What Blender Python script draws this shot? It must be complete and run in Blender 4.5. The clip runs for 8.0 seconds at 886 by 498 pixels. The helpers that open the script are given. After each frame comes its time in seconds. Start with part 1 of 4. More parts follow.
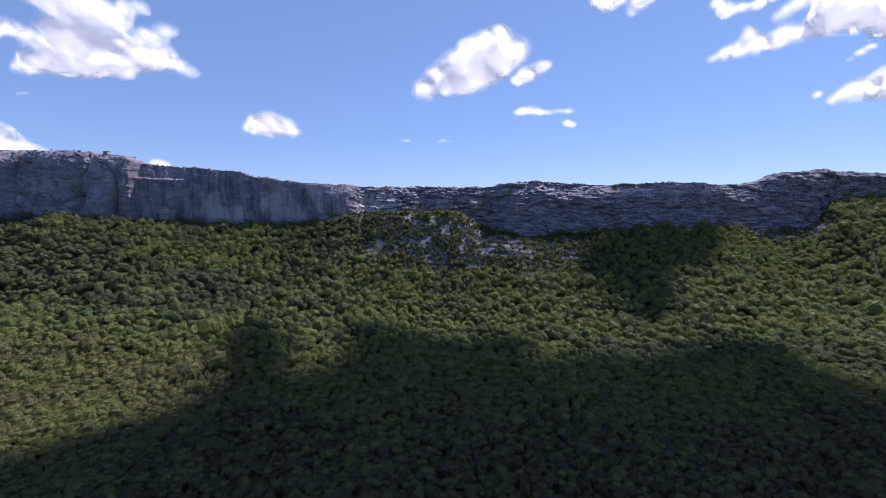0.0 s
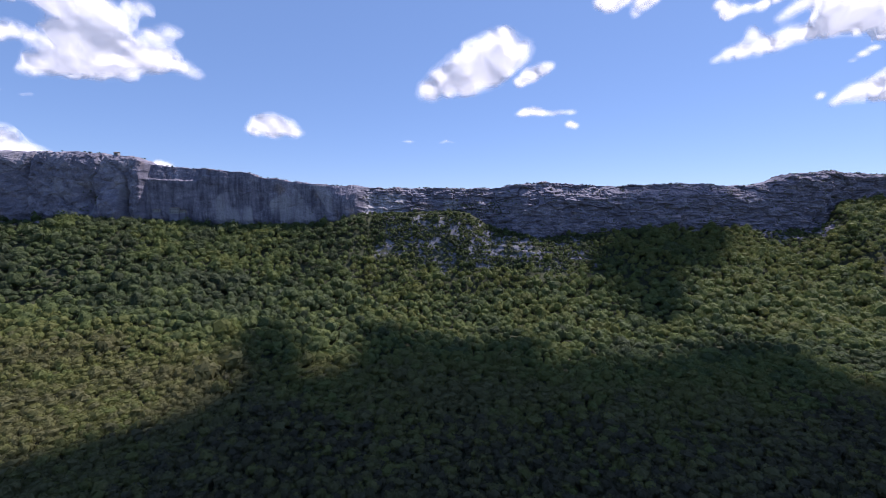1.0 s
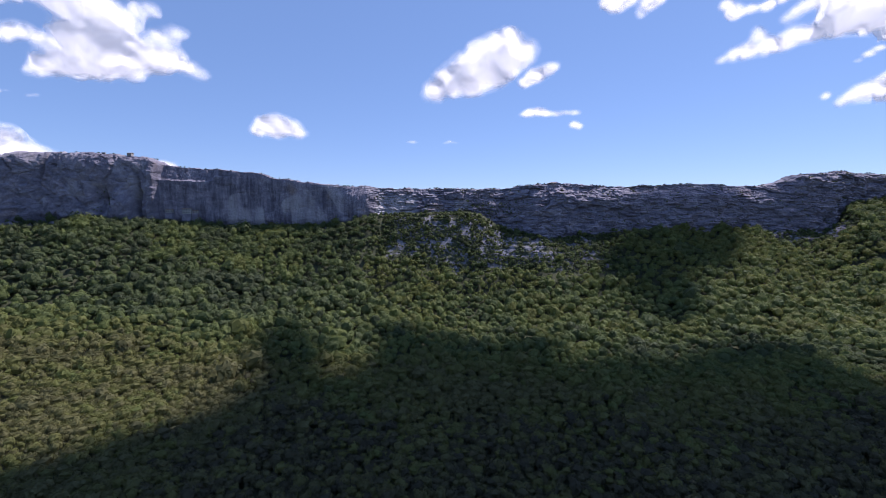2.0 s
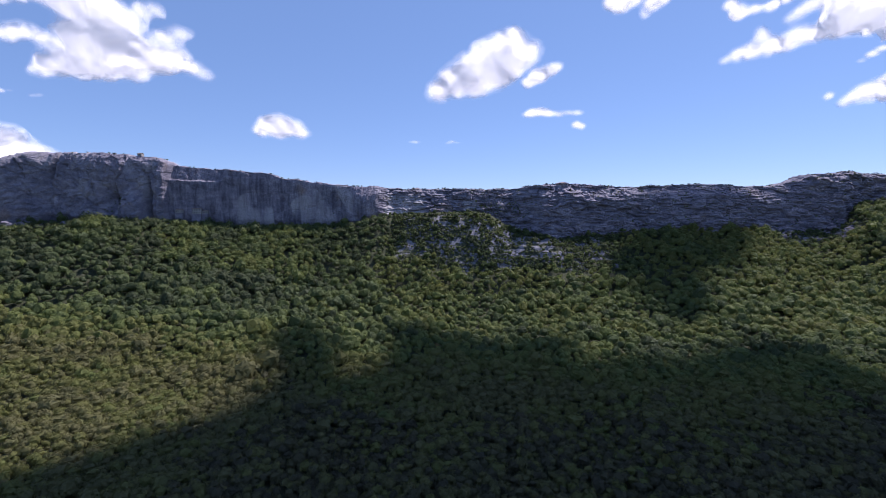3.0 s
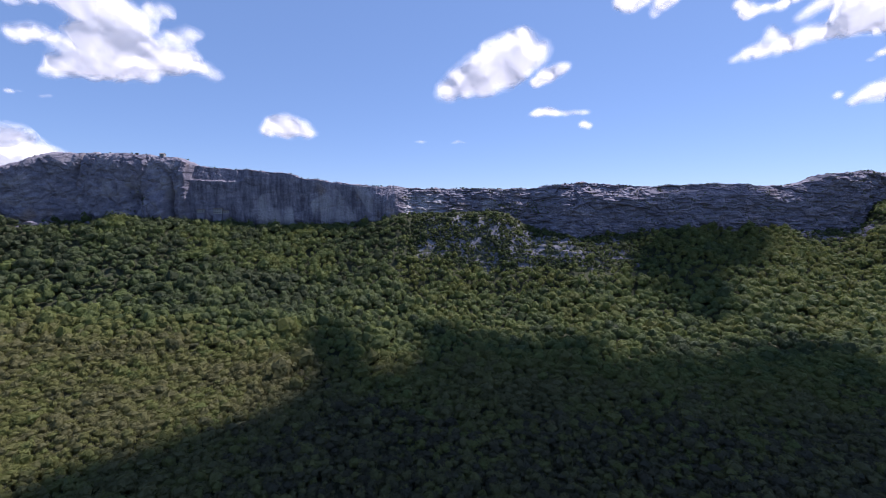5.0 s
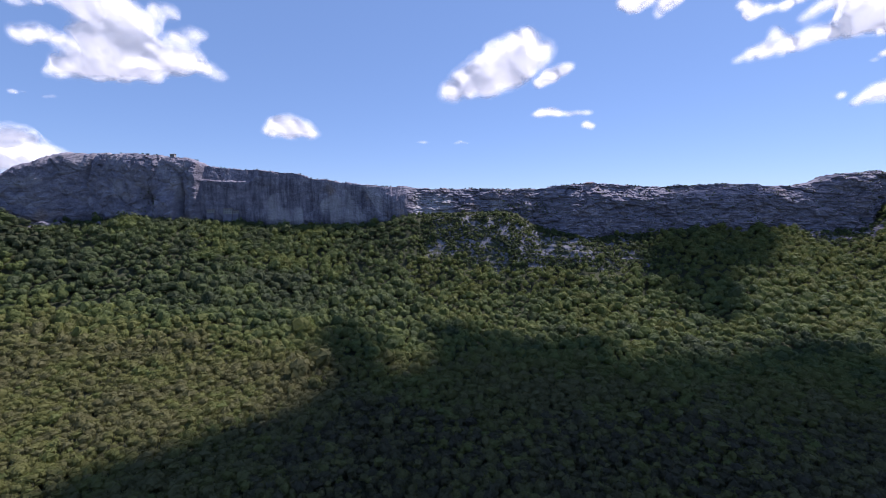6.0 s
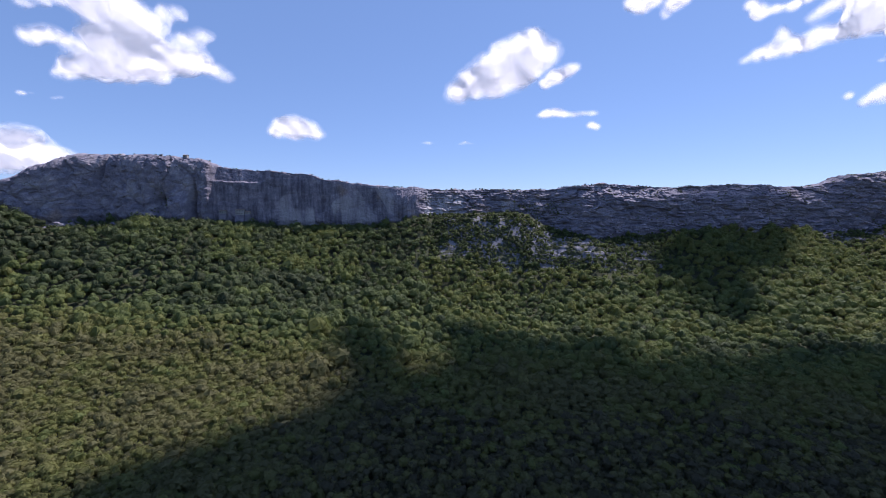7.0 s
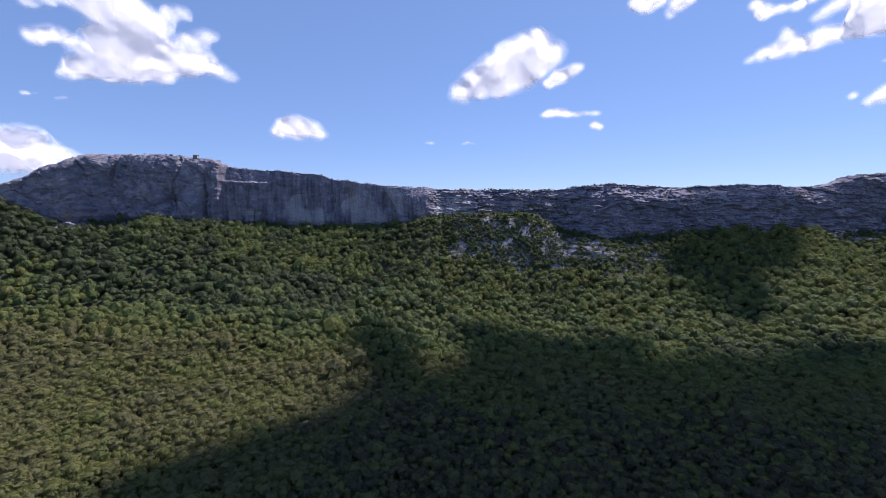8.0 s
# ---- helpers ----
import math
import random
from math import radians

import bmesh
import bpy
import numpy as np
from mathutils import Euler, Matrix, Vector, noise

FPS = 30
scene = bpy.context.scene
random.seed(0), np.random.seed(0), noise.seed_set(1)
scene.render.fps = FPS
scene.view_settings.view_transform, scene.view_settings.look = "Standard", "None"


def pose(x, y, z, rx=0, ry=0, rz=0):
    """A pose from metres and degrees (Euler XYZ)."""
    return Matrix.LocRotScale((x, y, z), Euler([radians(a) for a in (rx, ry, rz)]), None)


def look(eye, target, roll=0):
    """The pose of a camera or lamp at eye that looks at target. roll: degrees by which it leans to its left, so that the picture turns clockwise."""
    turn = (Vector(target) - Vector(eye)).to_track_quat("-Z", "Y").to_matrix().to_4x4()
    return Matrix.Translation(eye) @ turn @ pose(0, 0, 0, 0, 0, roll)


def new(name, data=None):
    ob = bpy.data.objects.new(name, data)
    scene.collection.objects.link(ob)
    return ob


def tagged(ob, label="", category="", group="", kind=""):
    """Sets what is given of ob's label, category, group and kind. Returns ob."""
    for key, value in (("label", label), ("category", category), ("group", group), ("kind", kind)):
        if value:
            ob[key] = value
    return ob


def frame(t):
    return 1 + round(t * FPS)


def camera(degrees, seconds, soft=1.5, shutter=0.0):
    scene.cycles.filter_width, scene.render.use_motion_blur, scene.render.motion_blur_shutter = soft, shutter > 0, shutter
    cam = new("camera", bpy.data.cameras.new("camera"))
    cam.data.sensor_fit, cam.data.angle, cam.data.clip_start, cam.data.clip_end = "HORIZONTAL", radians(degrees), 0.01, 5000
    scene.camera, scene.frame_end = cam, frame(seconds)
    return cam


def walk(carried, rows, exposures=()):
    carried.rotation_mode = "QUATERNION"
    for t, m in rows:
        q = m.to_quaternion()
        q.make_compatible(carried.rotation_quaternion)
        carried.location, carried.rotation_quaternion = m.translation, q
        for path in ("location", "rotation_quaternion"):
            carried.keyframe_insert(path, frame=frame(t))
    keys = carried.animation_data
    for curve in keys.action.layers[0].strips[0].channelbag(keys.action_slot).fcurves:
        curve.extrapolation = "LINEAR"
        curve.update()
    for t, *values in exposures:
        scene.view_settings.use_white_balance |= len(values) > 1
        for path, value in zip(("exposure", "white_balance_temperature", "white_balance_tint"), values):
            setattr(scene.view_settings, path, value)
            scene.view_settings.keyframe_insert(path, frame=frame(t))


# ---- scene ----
cam = camera(88.2, 8.0, soft=0.7)
METRES, EYE, TILT, LEAN, TURN = 125.0, 150.0, -4.0, 0.0, 0.0
ROWS = [
    (0.0, 0.0, 0.0, 0.0, 0.0, 0.0, -0.0),
    (0.5, -0.0582, -0.0083, -0.0002, -0.01, 0.05, -0.01),
    (1.0, -0.1156, -0.0185, -0.0004, 0.05, 0.11, -0.02),
    (1.5, -0.1841, -0.0284, -0.0015, 0.17, 0.16, -0.03),
    (3.0, -0.3718, -0.0581, -0.0003, 0.27, 0.15, -0.04),
    (3.5, -0.4333, -0.0649, -0.0008, 0.3, 0.14, -0.05),
    (4.0, -0.4921, -0.0731, -0.001, 0.34, 0.12, -0.04),
    (4.5, -0.5512, -0.0785, -0.0029, 0.49, 0.12, -0.03),
    (6.0, -0.7437, -0.098, -0.0067, 0.58, 0.16, -0.01),
    (6.5, -0.8009, -0.1013, -0.0074, 0.71, 0.21, -0.02),
    (7.0, -0.8646, -0.1066, -0.0074, 0.91, 0.25, -0.06),
    (7.5, -0.9293, -0.1092, -0.0075, 0.9, 0.26, -0.08),
    (8.0, -0.9925, -0.112, -0.007, 0.98, 0.25, -0.07),
]
EXPOSURES = [(0.0, 0.48, 5850, 27), (8.0, 0.48, 5850, 27)]
walk(cam, [(t, pose(0, 0, EYE, TILT, LEAN, TURN) @ pose(METRES * x, METRES * y, METRES * z, 90 + pitch, roll, yaw)) for t, x, y, z, yaw, pitch, roll in ROWS],
     EXPOSURES)


# ---------------------------------------------------------------- light
SUN_ELEVATION, SUN_AZIMUTH = radians(56.0), radians(48.0)      # the sun stands ahead and to the right of the cliff
SUN_WAY = Vector((math.cos(SUN_ELEVATION) * math.sin(SUN_AZIMUTH), math.cos(SUN_ELEVATION) * math.cos(SUN_AZIMUTH), math.sin(SUN_ELEVATION)))

world = bpy.data.worlds.new("sky")
scene.world = world
world.use_nodes = True
wn = world.node_tree.nodes
sky = wn.new("ShaderNodeTexSky")
sky.sky_type = "NISHITA"
sky.sun_disc = False
sky.sun_elevation = SUN_ELEVATION
sky.sun_rotation = SUN_AZIMUTH
sky.altitude = 1200
sky.air_density, sky.dust_density, sky.ozone_density = 0.92, 0.3, 3.0
wn["Background"].inputs["Strength"].default_value = 0.090
even = wn.new("ShaderNodeMix")                     # thin haze evens the blue out towards the horizon
even.data_type = "RGBA"
even.inputs[0].default_value = 0.40
even.inputs[7].default_value = (2.12, 3.72, 6.1, 1)
world.node_tree.links.new(sky.outputs["Color"], even.inputs[6])
world.node_tree.links.new(even.outputs[2], wn["Background"].inputs["Color"])

sun_data = bpy.data.lights.new("sun", "SUN")
sun_data.energy, sun_data.angle, sun_data.color = 5.0, radians(2.3), (1.0, 0.93, 0.81)
sun = new("sun", sun_data)
sun.matrix_world = look(SUN_WAY * 3000, (0, 0, 0))


# ---------------------------------------------------------------- numbers: noise and shapes of the land
def hashed(ix, iy, iz, seed):
    h = (ix * 374761393 + iy * 668265263 + iz * 2147483647 + seed * 974634777) & 0xFFFFFFFF
    h = ((h ^ (h >> 13)) * 1274126177) & 0xFFFFFFFF
    h = ((h ^ (h >> 16)) * 2246822519) & 0xFFFFFFFF
    return ((h ^ (h >> 15)) & 0xFFFFFF) / float(0xFFFFFF)


def value_noise(x, y, z, seed=0):
    """Smooth noise from -1 to 1, for arrays."""
    x, y, z = np.broadcast_arrays(np.asarray(x, float), np.asarray(y, float), np.asarray(z, float))
    fx, fy, fz = np.floor(x), np.floor(y), np.floor(z)
    ix, iy, iz = fx.astype(np.int64), fy.astype(np.int64), fz.astype(np.int64)
    a, b, c = x - fx, y - fy, z - fz
    a, b, c = (q * q * q * (q * (q * 6 - 15) + 10) for q in (a, b, c))
    total = 0
    for dx in (0, 1):
        for dy in (0, 1):
            for dz in (0, 1):
                w = (a if dx else 1 - a) * (b if dy else 1 - b) * (c if dz else 1 - c)
                total = total + w * hashed(ix + dx, iy + dy, iz + dz, seed)
    return total * 2 - 1


def fbm(x, y, z, octaves=4, seed=0, gain=0.5):
    total, amp, norm = 0, 1.0, 0.0
    for k in range(octaves):
        f = 2.03 ** k
        total = total + amp * value_noise(np.asarray(x) * f + 7.1 * k, np.asarray(y) * f - 3.3 * k, np.asarray(z) * f + 1.7 * k, seed + k)
        norm += amp
        amp *= gain
    return total / norm


def blocks(x, z, wide, high, seed, jitter=0.8):
    """Rock split into blocks: for each point its block's own number (-1 to 1), the distance from the block's middle and to its joint."""
    u, v = np.asarray(x, float) / wide, np.asarray(z, float) / high
    fu, fv = np.floor(u), np.floor(v)
    first, second = np.full(u.shape, 9.0), np.full(u.shape, 9.0)
    own = np.zeros(u.shape)
    for du in (-1, 0, 1):
        for dv in (-1, 0, 1):
            iu, iv = (fu + du).astype(np.int64), (fv + dv).astype(np.int64)
            cu = iu + 0.5 + jitter * (hashed(iu, iv, 1 + 0 * iu, seed) - 0.5)
            cv = iv + 0.5 + jitter * (hashed(iu, iv, 2 + 0 * iu, seed) - 0.5)
            dist = np.sqrt((u - cu) ** 2 + (v - cv) ** 2)
            nearer = dist < first
            second = np.where(nearer, first, np.minimum(second, dist))
            own = np.where(nearer, hashed(iu, iv, 3 + 0 * iu, seed) * 2 - 1, own)
            first = np.where(nearer, dist, first)
    return own, first, second - first


def smooth(a, b, x):
    q = np.clip((np.asarray(x, float) - a) / (b - a), 0, 1)
    return q * q * (3 - 2 * q)


# the cliff in plan, its upper edge and its foot, from west to east
LINE_X = [-1100, -830, -735, -690, -616, -570, -526, -521, -422, -368, -260, -198, -158, -140, -4, 70, 100, 125, 262, 403, 522, 600, 660, 700, 760, 1100]
LINE_Y = [560, 650, 696, 735, 742, 755, 771, 784, 803, 812, 806, 795, 800, 820, 822, 818, 806, 790, 798, 802, 804, 803, 808, 836, 850, 850]
TOP_X = [-1200, -850, -800, -776, -766, -745, -732, -716, -679, -617, -547, -531, -520, -445, -368, -342, -281, -204, -150, -24, 37, 117, 167, 218, 280, 300, 402, 536, 593, 611, 660, 695, 775, 1100]
TOP_Z = [172, 182, 207, 219, 231, 237, 247, 255, 258, 258, 254, 249, 242, 236, 230, 222, 213, 207, 205, 205, 203, 209, 214, 210, 206, 208, 212, 208, 216, 229, 231, 236, 233, 222]
FOOT_X = [-1200, -850, -790, -766, -742, -684, -595, -526, -449, -366, -200, -163, -126, 0, 34, 60, 98, 140, 220, 322, 529, 630, 662, 700, 740, 779, 1100]
FOOT_Z = [182, 182, 168, 150, 137, 140, 136, 138, 128, 128, 131, 152, 157, 162, 156, 140, 122, 113, 122, 130, 128, 124, 132, 172, 180, 182, 178]


def line_y(x):
    return np.interp(x, LINE_X, LINE_Y)


def top_z(x):
    return np.interp(x, TOP_X, TOP_Z)


def foot_z(x):
    return np.interp(x, FOOT_X, FOOT_Z)


# heights of the slope by the distance from the cliff's line, from west to east
SLOPE_D = [0, 30, 60, 100, 150, 220, 300, 400, 530, 700, 1200, 4000]
SLOPES = {
    -850: [178, 162, 135, 98, 62, 32, 14, -2, -16],
    -720: [140, 136, 120, 90, 60, 30, 12, -4, -18],
    -620: [140, 138, 124, 95, 66, 32, 11, -5, -19],
    -520: [140, 131, 120, 101, 77, 34, 9, -6, -20],
    -370: [128, 121, 106, 84, 60, 38, 18, -8, -22],
    -240: [132, 123, 103, 76, 47, 22, 8, -10, -21],
    -120: [157, 145, 112, 75, 38, 10, -5, -17, -25],
    0: [162, 149, 116, 67, 30, 8, -6, -18, -29],
    75: [134, 117, 100, 69, 32, 6, -6, -18, -30],
    190: [126, 102, 86, 63, 34, 5, -7, -21, -30],
    350: [128, 112, 94, 74, 46, 12, -3, -14, -26],
    500: [129, 108, 88, 65, 43, 14, 0, -12, -24],
    600: [130, 116, 94, 68, 42, 14, 1, -10, -22],
    700: [176, 158, 142, 108, 70, 30, 8, -6, -20],
}


def slope_z(x, d):
    """The wooded slope, without its small forms."""
    places = np.array(sorted(SLOPES), float)
    at = np.clip(x, places[0], places[-1])
    total, weight = np.zeros_like(x), np.zeros_like(x)
    for k, p in enumerate(places):
        left = places[k - 1] if k else p - 1
        right = places[k + 1] if k + 1 < len(places) else p + 1
        w = np.where(at <= p, smooth(left, p, at), 1 - smooth(p, right, at))
        total = total + w * np.interp(d, SLOPE_D, SLOPES[int(p)] + [-36, -48, -60])
        weight = weight + w
    return total / np.maximum(weight, 1e-6)


def ground_z(x, y):
    """Height of the ground: the wooded slope up to the cliff's foot, and the plateau behind its edge."""
    x, y = np.asarray(x, float), np.asarray(y, float)
    d = line_y(x) - y
    z = slope_z(x, np.maximum(d, 0))
    z = z + (foot_z(x) - slope_z(x, 0 * d)) * np.exp(-np.maximum(d, 0) / 14.0) + np.clip(-d, 0, 40) * 0.2
    z = z + fbm(x / 90, y / 90, 0, 3, 11) * 4 * smooth(50, 120, d) + fbm(x / 24, y / 24, 3, 2, 15) * 1.6
    low = np.minimum(np.minimum(top_z(x - 45), top_z(x + 45)), top_z(x))
    back = low - 30 - np.clip(-d - 120, 0, 4000) * 0.10
    return np.where(d < -64, np.maximum(back, -40 + 0 * x), z)


def rockiness(x, y):
    """Where the slope is broken limestone in place of soil: 0 to 1."""
    d = line_y(x) - y
    edge = 14 * fbm(np.asarray(x) / 30, np.asarray(y) / 30, 4, 3, 19)
    middle = smooth(-165, -105, x + edge) * (1 - smooth(215, 285, x + edge)) * (1 - smooth(92, 114, d + edge + 0.05 * np.abs(x))) * smooth(2, 8, d)
    east = smooth(500, 545, x + edge) * (1 - smooth(660, 690, x + edge)) * (1 - smooth(36, 56, d + edge)) * smooth(2, 8, d)
    west = 0.8 * smooth(-750, -720, x) * (1 - smooth(-650, -620, x)) * (1 - smooth(36, 52, d + edge)) * smooth(6, 12, d)
    return np.maximum(np.maximum(middle, east), west)


def spur(x, d):
    """The bare rib of rock where the lower cliff band runs out into the slope."""
    d = np.asarray(d) + 8 * fbm(np.asarray(x) / 20, d / 20, 6, 2, 21)
    return smooth(5, 45, x) * (1 - smooth(150, 185, x)) * smooth(12, 24, d) * (1 - smooth(66, 82, d))


def rock_z(x, y):
    """The stony slope: beds that step out of the hillside, split into blocks."""
    x, y = np.asarray(x, float), np.asarray(y, float)
    g = ground_z(x, y)
    w = rockiness(x, y)
    zz = g + 0.04 * x + 2.6 * fbm(x / 45, y / 45, 5, 3, 301)
    bed = 7.0
    part_of = zz / bed - np.floor(zz / bed)
    step = bed * (np.floor(zz / bed) + smooth(0.36, 0.92, part_of)) - zz
    own, mid, joint = blocks(x + 3 * fbm(x / 8, y / 8, 1, 2, 302), zz + 2 * fbm(x / 6, y / 6, 6, 2, 303), 11, 5.5, 304)
    lumps = 1.5 * own - 1.6 * mid ** 2 - 0.9 * np.exp(-(joint / 0.12) ** 2) + 1.6 * fbm(x / 5, y / 5, 2, 3, 305)
    amount = 0.70 + 0.5 * fbm(x / 34, y / 34, 8, 2, 306)
    return g + w * ((step + 2.2) * amount + lumps) - 3.0 * (1 - w)


def surface_z(x, y):
    return np.maximum(ground_z(x, y), rock_z(x, y))


# ---------------------------------------------------------------- materials
def material(name):
    m = bpy.data.materials.new(name)
    m.use_nodes = True
    m.node_tree.nodes.clear()
    return m, m.node_tree.nodes, m.node_tree.links


def node(nodes, kind, **values):
    n = nodes.new(kind)
    for key, value in values.items():
        if key in n.inputs:
            n.inputs[key].default_value = value
    return n


def ramp(nodes, links, fac, stops):
    r = nodes.new("ShaderNodeValToRGB")
    e = r.color_ramp.elements
    while len(e) < len(stops):
        e.new(0.5)
    for k, (at, colour) in enumerate(stops):
        e[k].position = at
        e[k].color = (*colour, 1) if len(colour) == 3 else colour
    links.new(fac, r.inputs["Fac"])
    return r.outputs["Color"]


def mixed(nodes, links, fac, a, b, how="MIX"):
    m = nodes.new("ShaderNodeMix")
    m.data_type, m.blend_type = "RGBA", how
    for socket, value in ((m.inputs[0], fac), (m.inputs[6], a), (m.inputs[7], b)):
        if isinstance(value, bpy.types.NodeSocket):
            links.new(value, socket)
        elif isinstance(value, (int, float)):
            socket.default_value = value
        else:
            socket.default_value = (*value, 1)
    return m.outputs[2]


def noise_of(nodes, links, scale, detail=4.0, stretch=(1, 1, 1), rough=0.55):
    co = nodes.new("ShaderNodeNewGeometry")
    mp = nodes.new("ShaderNodeMapping")
    mp.inputs["Scale"].default_value = stretch
    links.new(co.outputs["Position"], mp.inputs["Vector"])
    n = node(nodes, "ShaderNodeTexNoise", Scale=scale, Detail=detail, Roughness=rough)
    links.new(mp.outputs["Vector"], n.inputs["Vector"])
    return n.outputs["Fac"]


def foliage_material(name, stops):
    """Leaves: colour by the tree's own tint, broken up from clump to clump."""
    m, n, l = material(name)
    tint = n.new("ShaderNodeAttribute")
    tint.attribute_name = "tint"
    geo = n.new("ShaderNodeNewGeometry")
    base = ramp(n, l, tint.outputs["Fac"], stops)
    grain = ramp(n, l, noise_of(n, l, 0.9, 3.0), [(0.3, (0.91, 0.92, 0.90)), (0.7, (1.09, 1.08, 1.05))])
    leaf = ramp(n, l, geo.outputs["Random Per Island"], [(0.0, (0.94, 0.94, 0.94)), (1.0, (1.06, 1.06, 1.05))])
    colour = mixed(n, l, 1.0, mixed(n, l, 1.0, base, grain, "MULTIPLY"), leaf, "MULTIPLY")
    diff = node(n, "ShaderNodeBsdfPrincipled", Roughness=0.7)
    diff.inputs["Specular IOR Level"].default_value = 0.25
    trans = n.new("ShaderNodeBsdfTranslucent")
    mix = n.new("ShaderNodeMixShader")
    mix.inputs[0].default_value = 0.50
    out = n.new("ShaderNodeOutputMaterial")
    l.new(colour, diff.inputs["Base Color"])
    l.new(colour, trans.inputs["Color"])
    l.new(diff.outputs[0], mix.inputs[1])
    l.new(trans.outputs[0], mix.inputs[2])
    l.new(mix.outputs[0], out.inputs[0])
    return m


def rock_material(name):
    """Grey limestone with dark water streaks where it is wet, pale fresh faces, ochre stains and thin dark cracks."""
    m, n, l = material(name)
    body = ramp(n, l, noise_of(n, l, 0.055, 7.0, (1, 1, 1.5), 0.7), [(0.30, (0.140, 0.136, 0.172)), (0.50, (0.222, 0.213, 0.258)), (0.72, (0.352, 0.338, 0.375))])
    wet = n.new("ShaderNodeAttribute")
    wet.attribute_name = "wet"
    streak = ramp(n, l, noise_of(n, l, 0.15, 5.0, (1, 1, 0.12), 0.6), [(0.36, (0.55, 0.55, 0.58)), (0.54, (1, 1, 1)), (0.70, (1.32, 1.28, 1.24))])
    streak = mixed(n, l, wet.outputs["Fac"], (1, 1, 1), streak)
    bedding = ramp(n, l, noise_of(n, l, 0.16, 5.0, (0.35, 0.35, 1.8), 0.65), [(0.36, (0.66, 0.66, 0.67)), (0.50, (1, 1, 1)), (0.68, (1.16, 1.15, 1.12))])
    beds = n.new("ShaderNodeAttribute")
    beds.attribute_name = "beds"
    bedding = mixed(n, l, beds.outputs["Fac"], (1, 1, 1), bedding)
    grain = ramp(n, l, noise_of(n, l, 0.55, 6.0, (1, 1, 1.8), 0.75), [(0.34, (0.62, 0.62, 0.64)), (0.64, (1.16, 1.15, 1.14))])
    ochre = ramp(n, l, noise_of(n, l, 0.022, 3.0), [(0.60, (0, 0, 0)), (0.74, (1, 1, 1))])
    c = mixed(n, l, 1.0, mixed(n, l, 1.0, body, streak, "MULTIPLY"), grain, "MULTIPLY")
    c = mixed(n, l, 1.0, c, bedding, "MULTIPLY")
    c = mixed(n, l, 1.0, c, mixed(n, l, ochre, (1, 1, 1), (1.18, 1.0, 0.78)), "MULTIPLY")
    pale = n.new("ShaderNodeAttribute")
    pale.attribute_name = "pale"
    fresh = ramp(n, l, noise_of(n, l, 0.10, 5.0, (1, 1, 0.18), 0.6), [(0.30, (0.15, 0.15, 0.15)), (0.58, (1, 1, 1))])
    fresh = mixed(n, l, 1.0, fresh, pale.outputs["Color"], "MULTIPLY")
    c = mixed(n, l, fresh, c, (0.44, 0.42, 0.43))
    bump = node(n, "ShaderNodeBump", Strength=1.0, Distance=1.3)
    l.new(noise_of(n, l, 0.40, 8.0, (1, 1, 1.8), 0.7), bump.inputs["Height"])
    bsdf = node(n, "ShaderNodeBsdfPrincipled", Roughness=0.92)
    bsdf.inputs["Specular IOR Level"].default_value = 0.15
    out = n.new("ShaderNodeOutputMaterial")
    l.new(c, bsdf.inputs["Base Color"])
    l.new(bump.outputs[0], bsdf.inputs["Normal"])
    l.new(bsdf.outputs[0], out.inputs[0])
    return m


def plain_material(name, dark, light, scale, rough=0.9, bump_depth=0.05):
    m, n, l = material(name)
    f = noise_of(n, l, scale, 6.0, (1, 1, 1), 0.65)
    c = ramp(n, l, f, [(0.3, dark), (0.7, light)])
    c = mixed(n, l, 1.0, c, ramp(n, l, noise_of(n, l, scale * 0.12, 3.0), [(0.3, (0.8, 0.8, 0.8)), (0.7, (1.15, 1.15, 1.12))]), "MULTIPLY")
    bump = node(n, "ShaderNodeBump", Strength=0.6, Distance=bump_depth)
    l.new(f, bump.inputs["Height"])
    bsdf = node(n, "ShaderNodeBsdfPrincipled", Roughness=rough)
    bsdf.inputs["Specular IOR Level"].default_value = 0.2
    out = n.new("ShaderNodeOutputMaterial")
    l.new(c, bsdf.inputs["Base Color"])
    l.new(bump.outputs[0], bsdf.inputs["Normal"])
    l.new(bsdf.outputs[0], out.inputs[0])
    return m


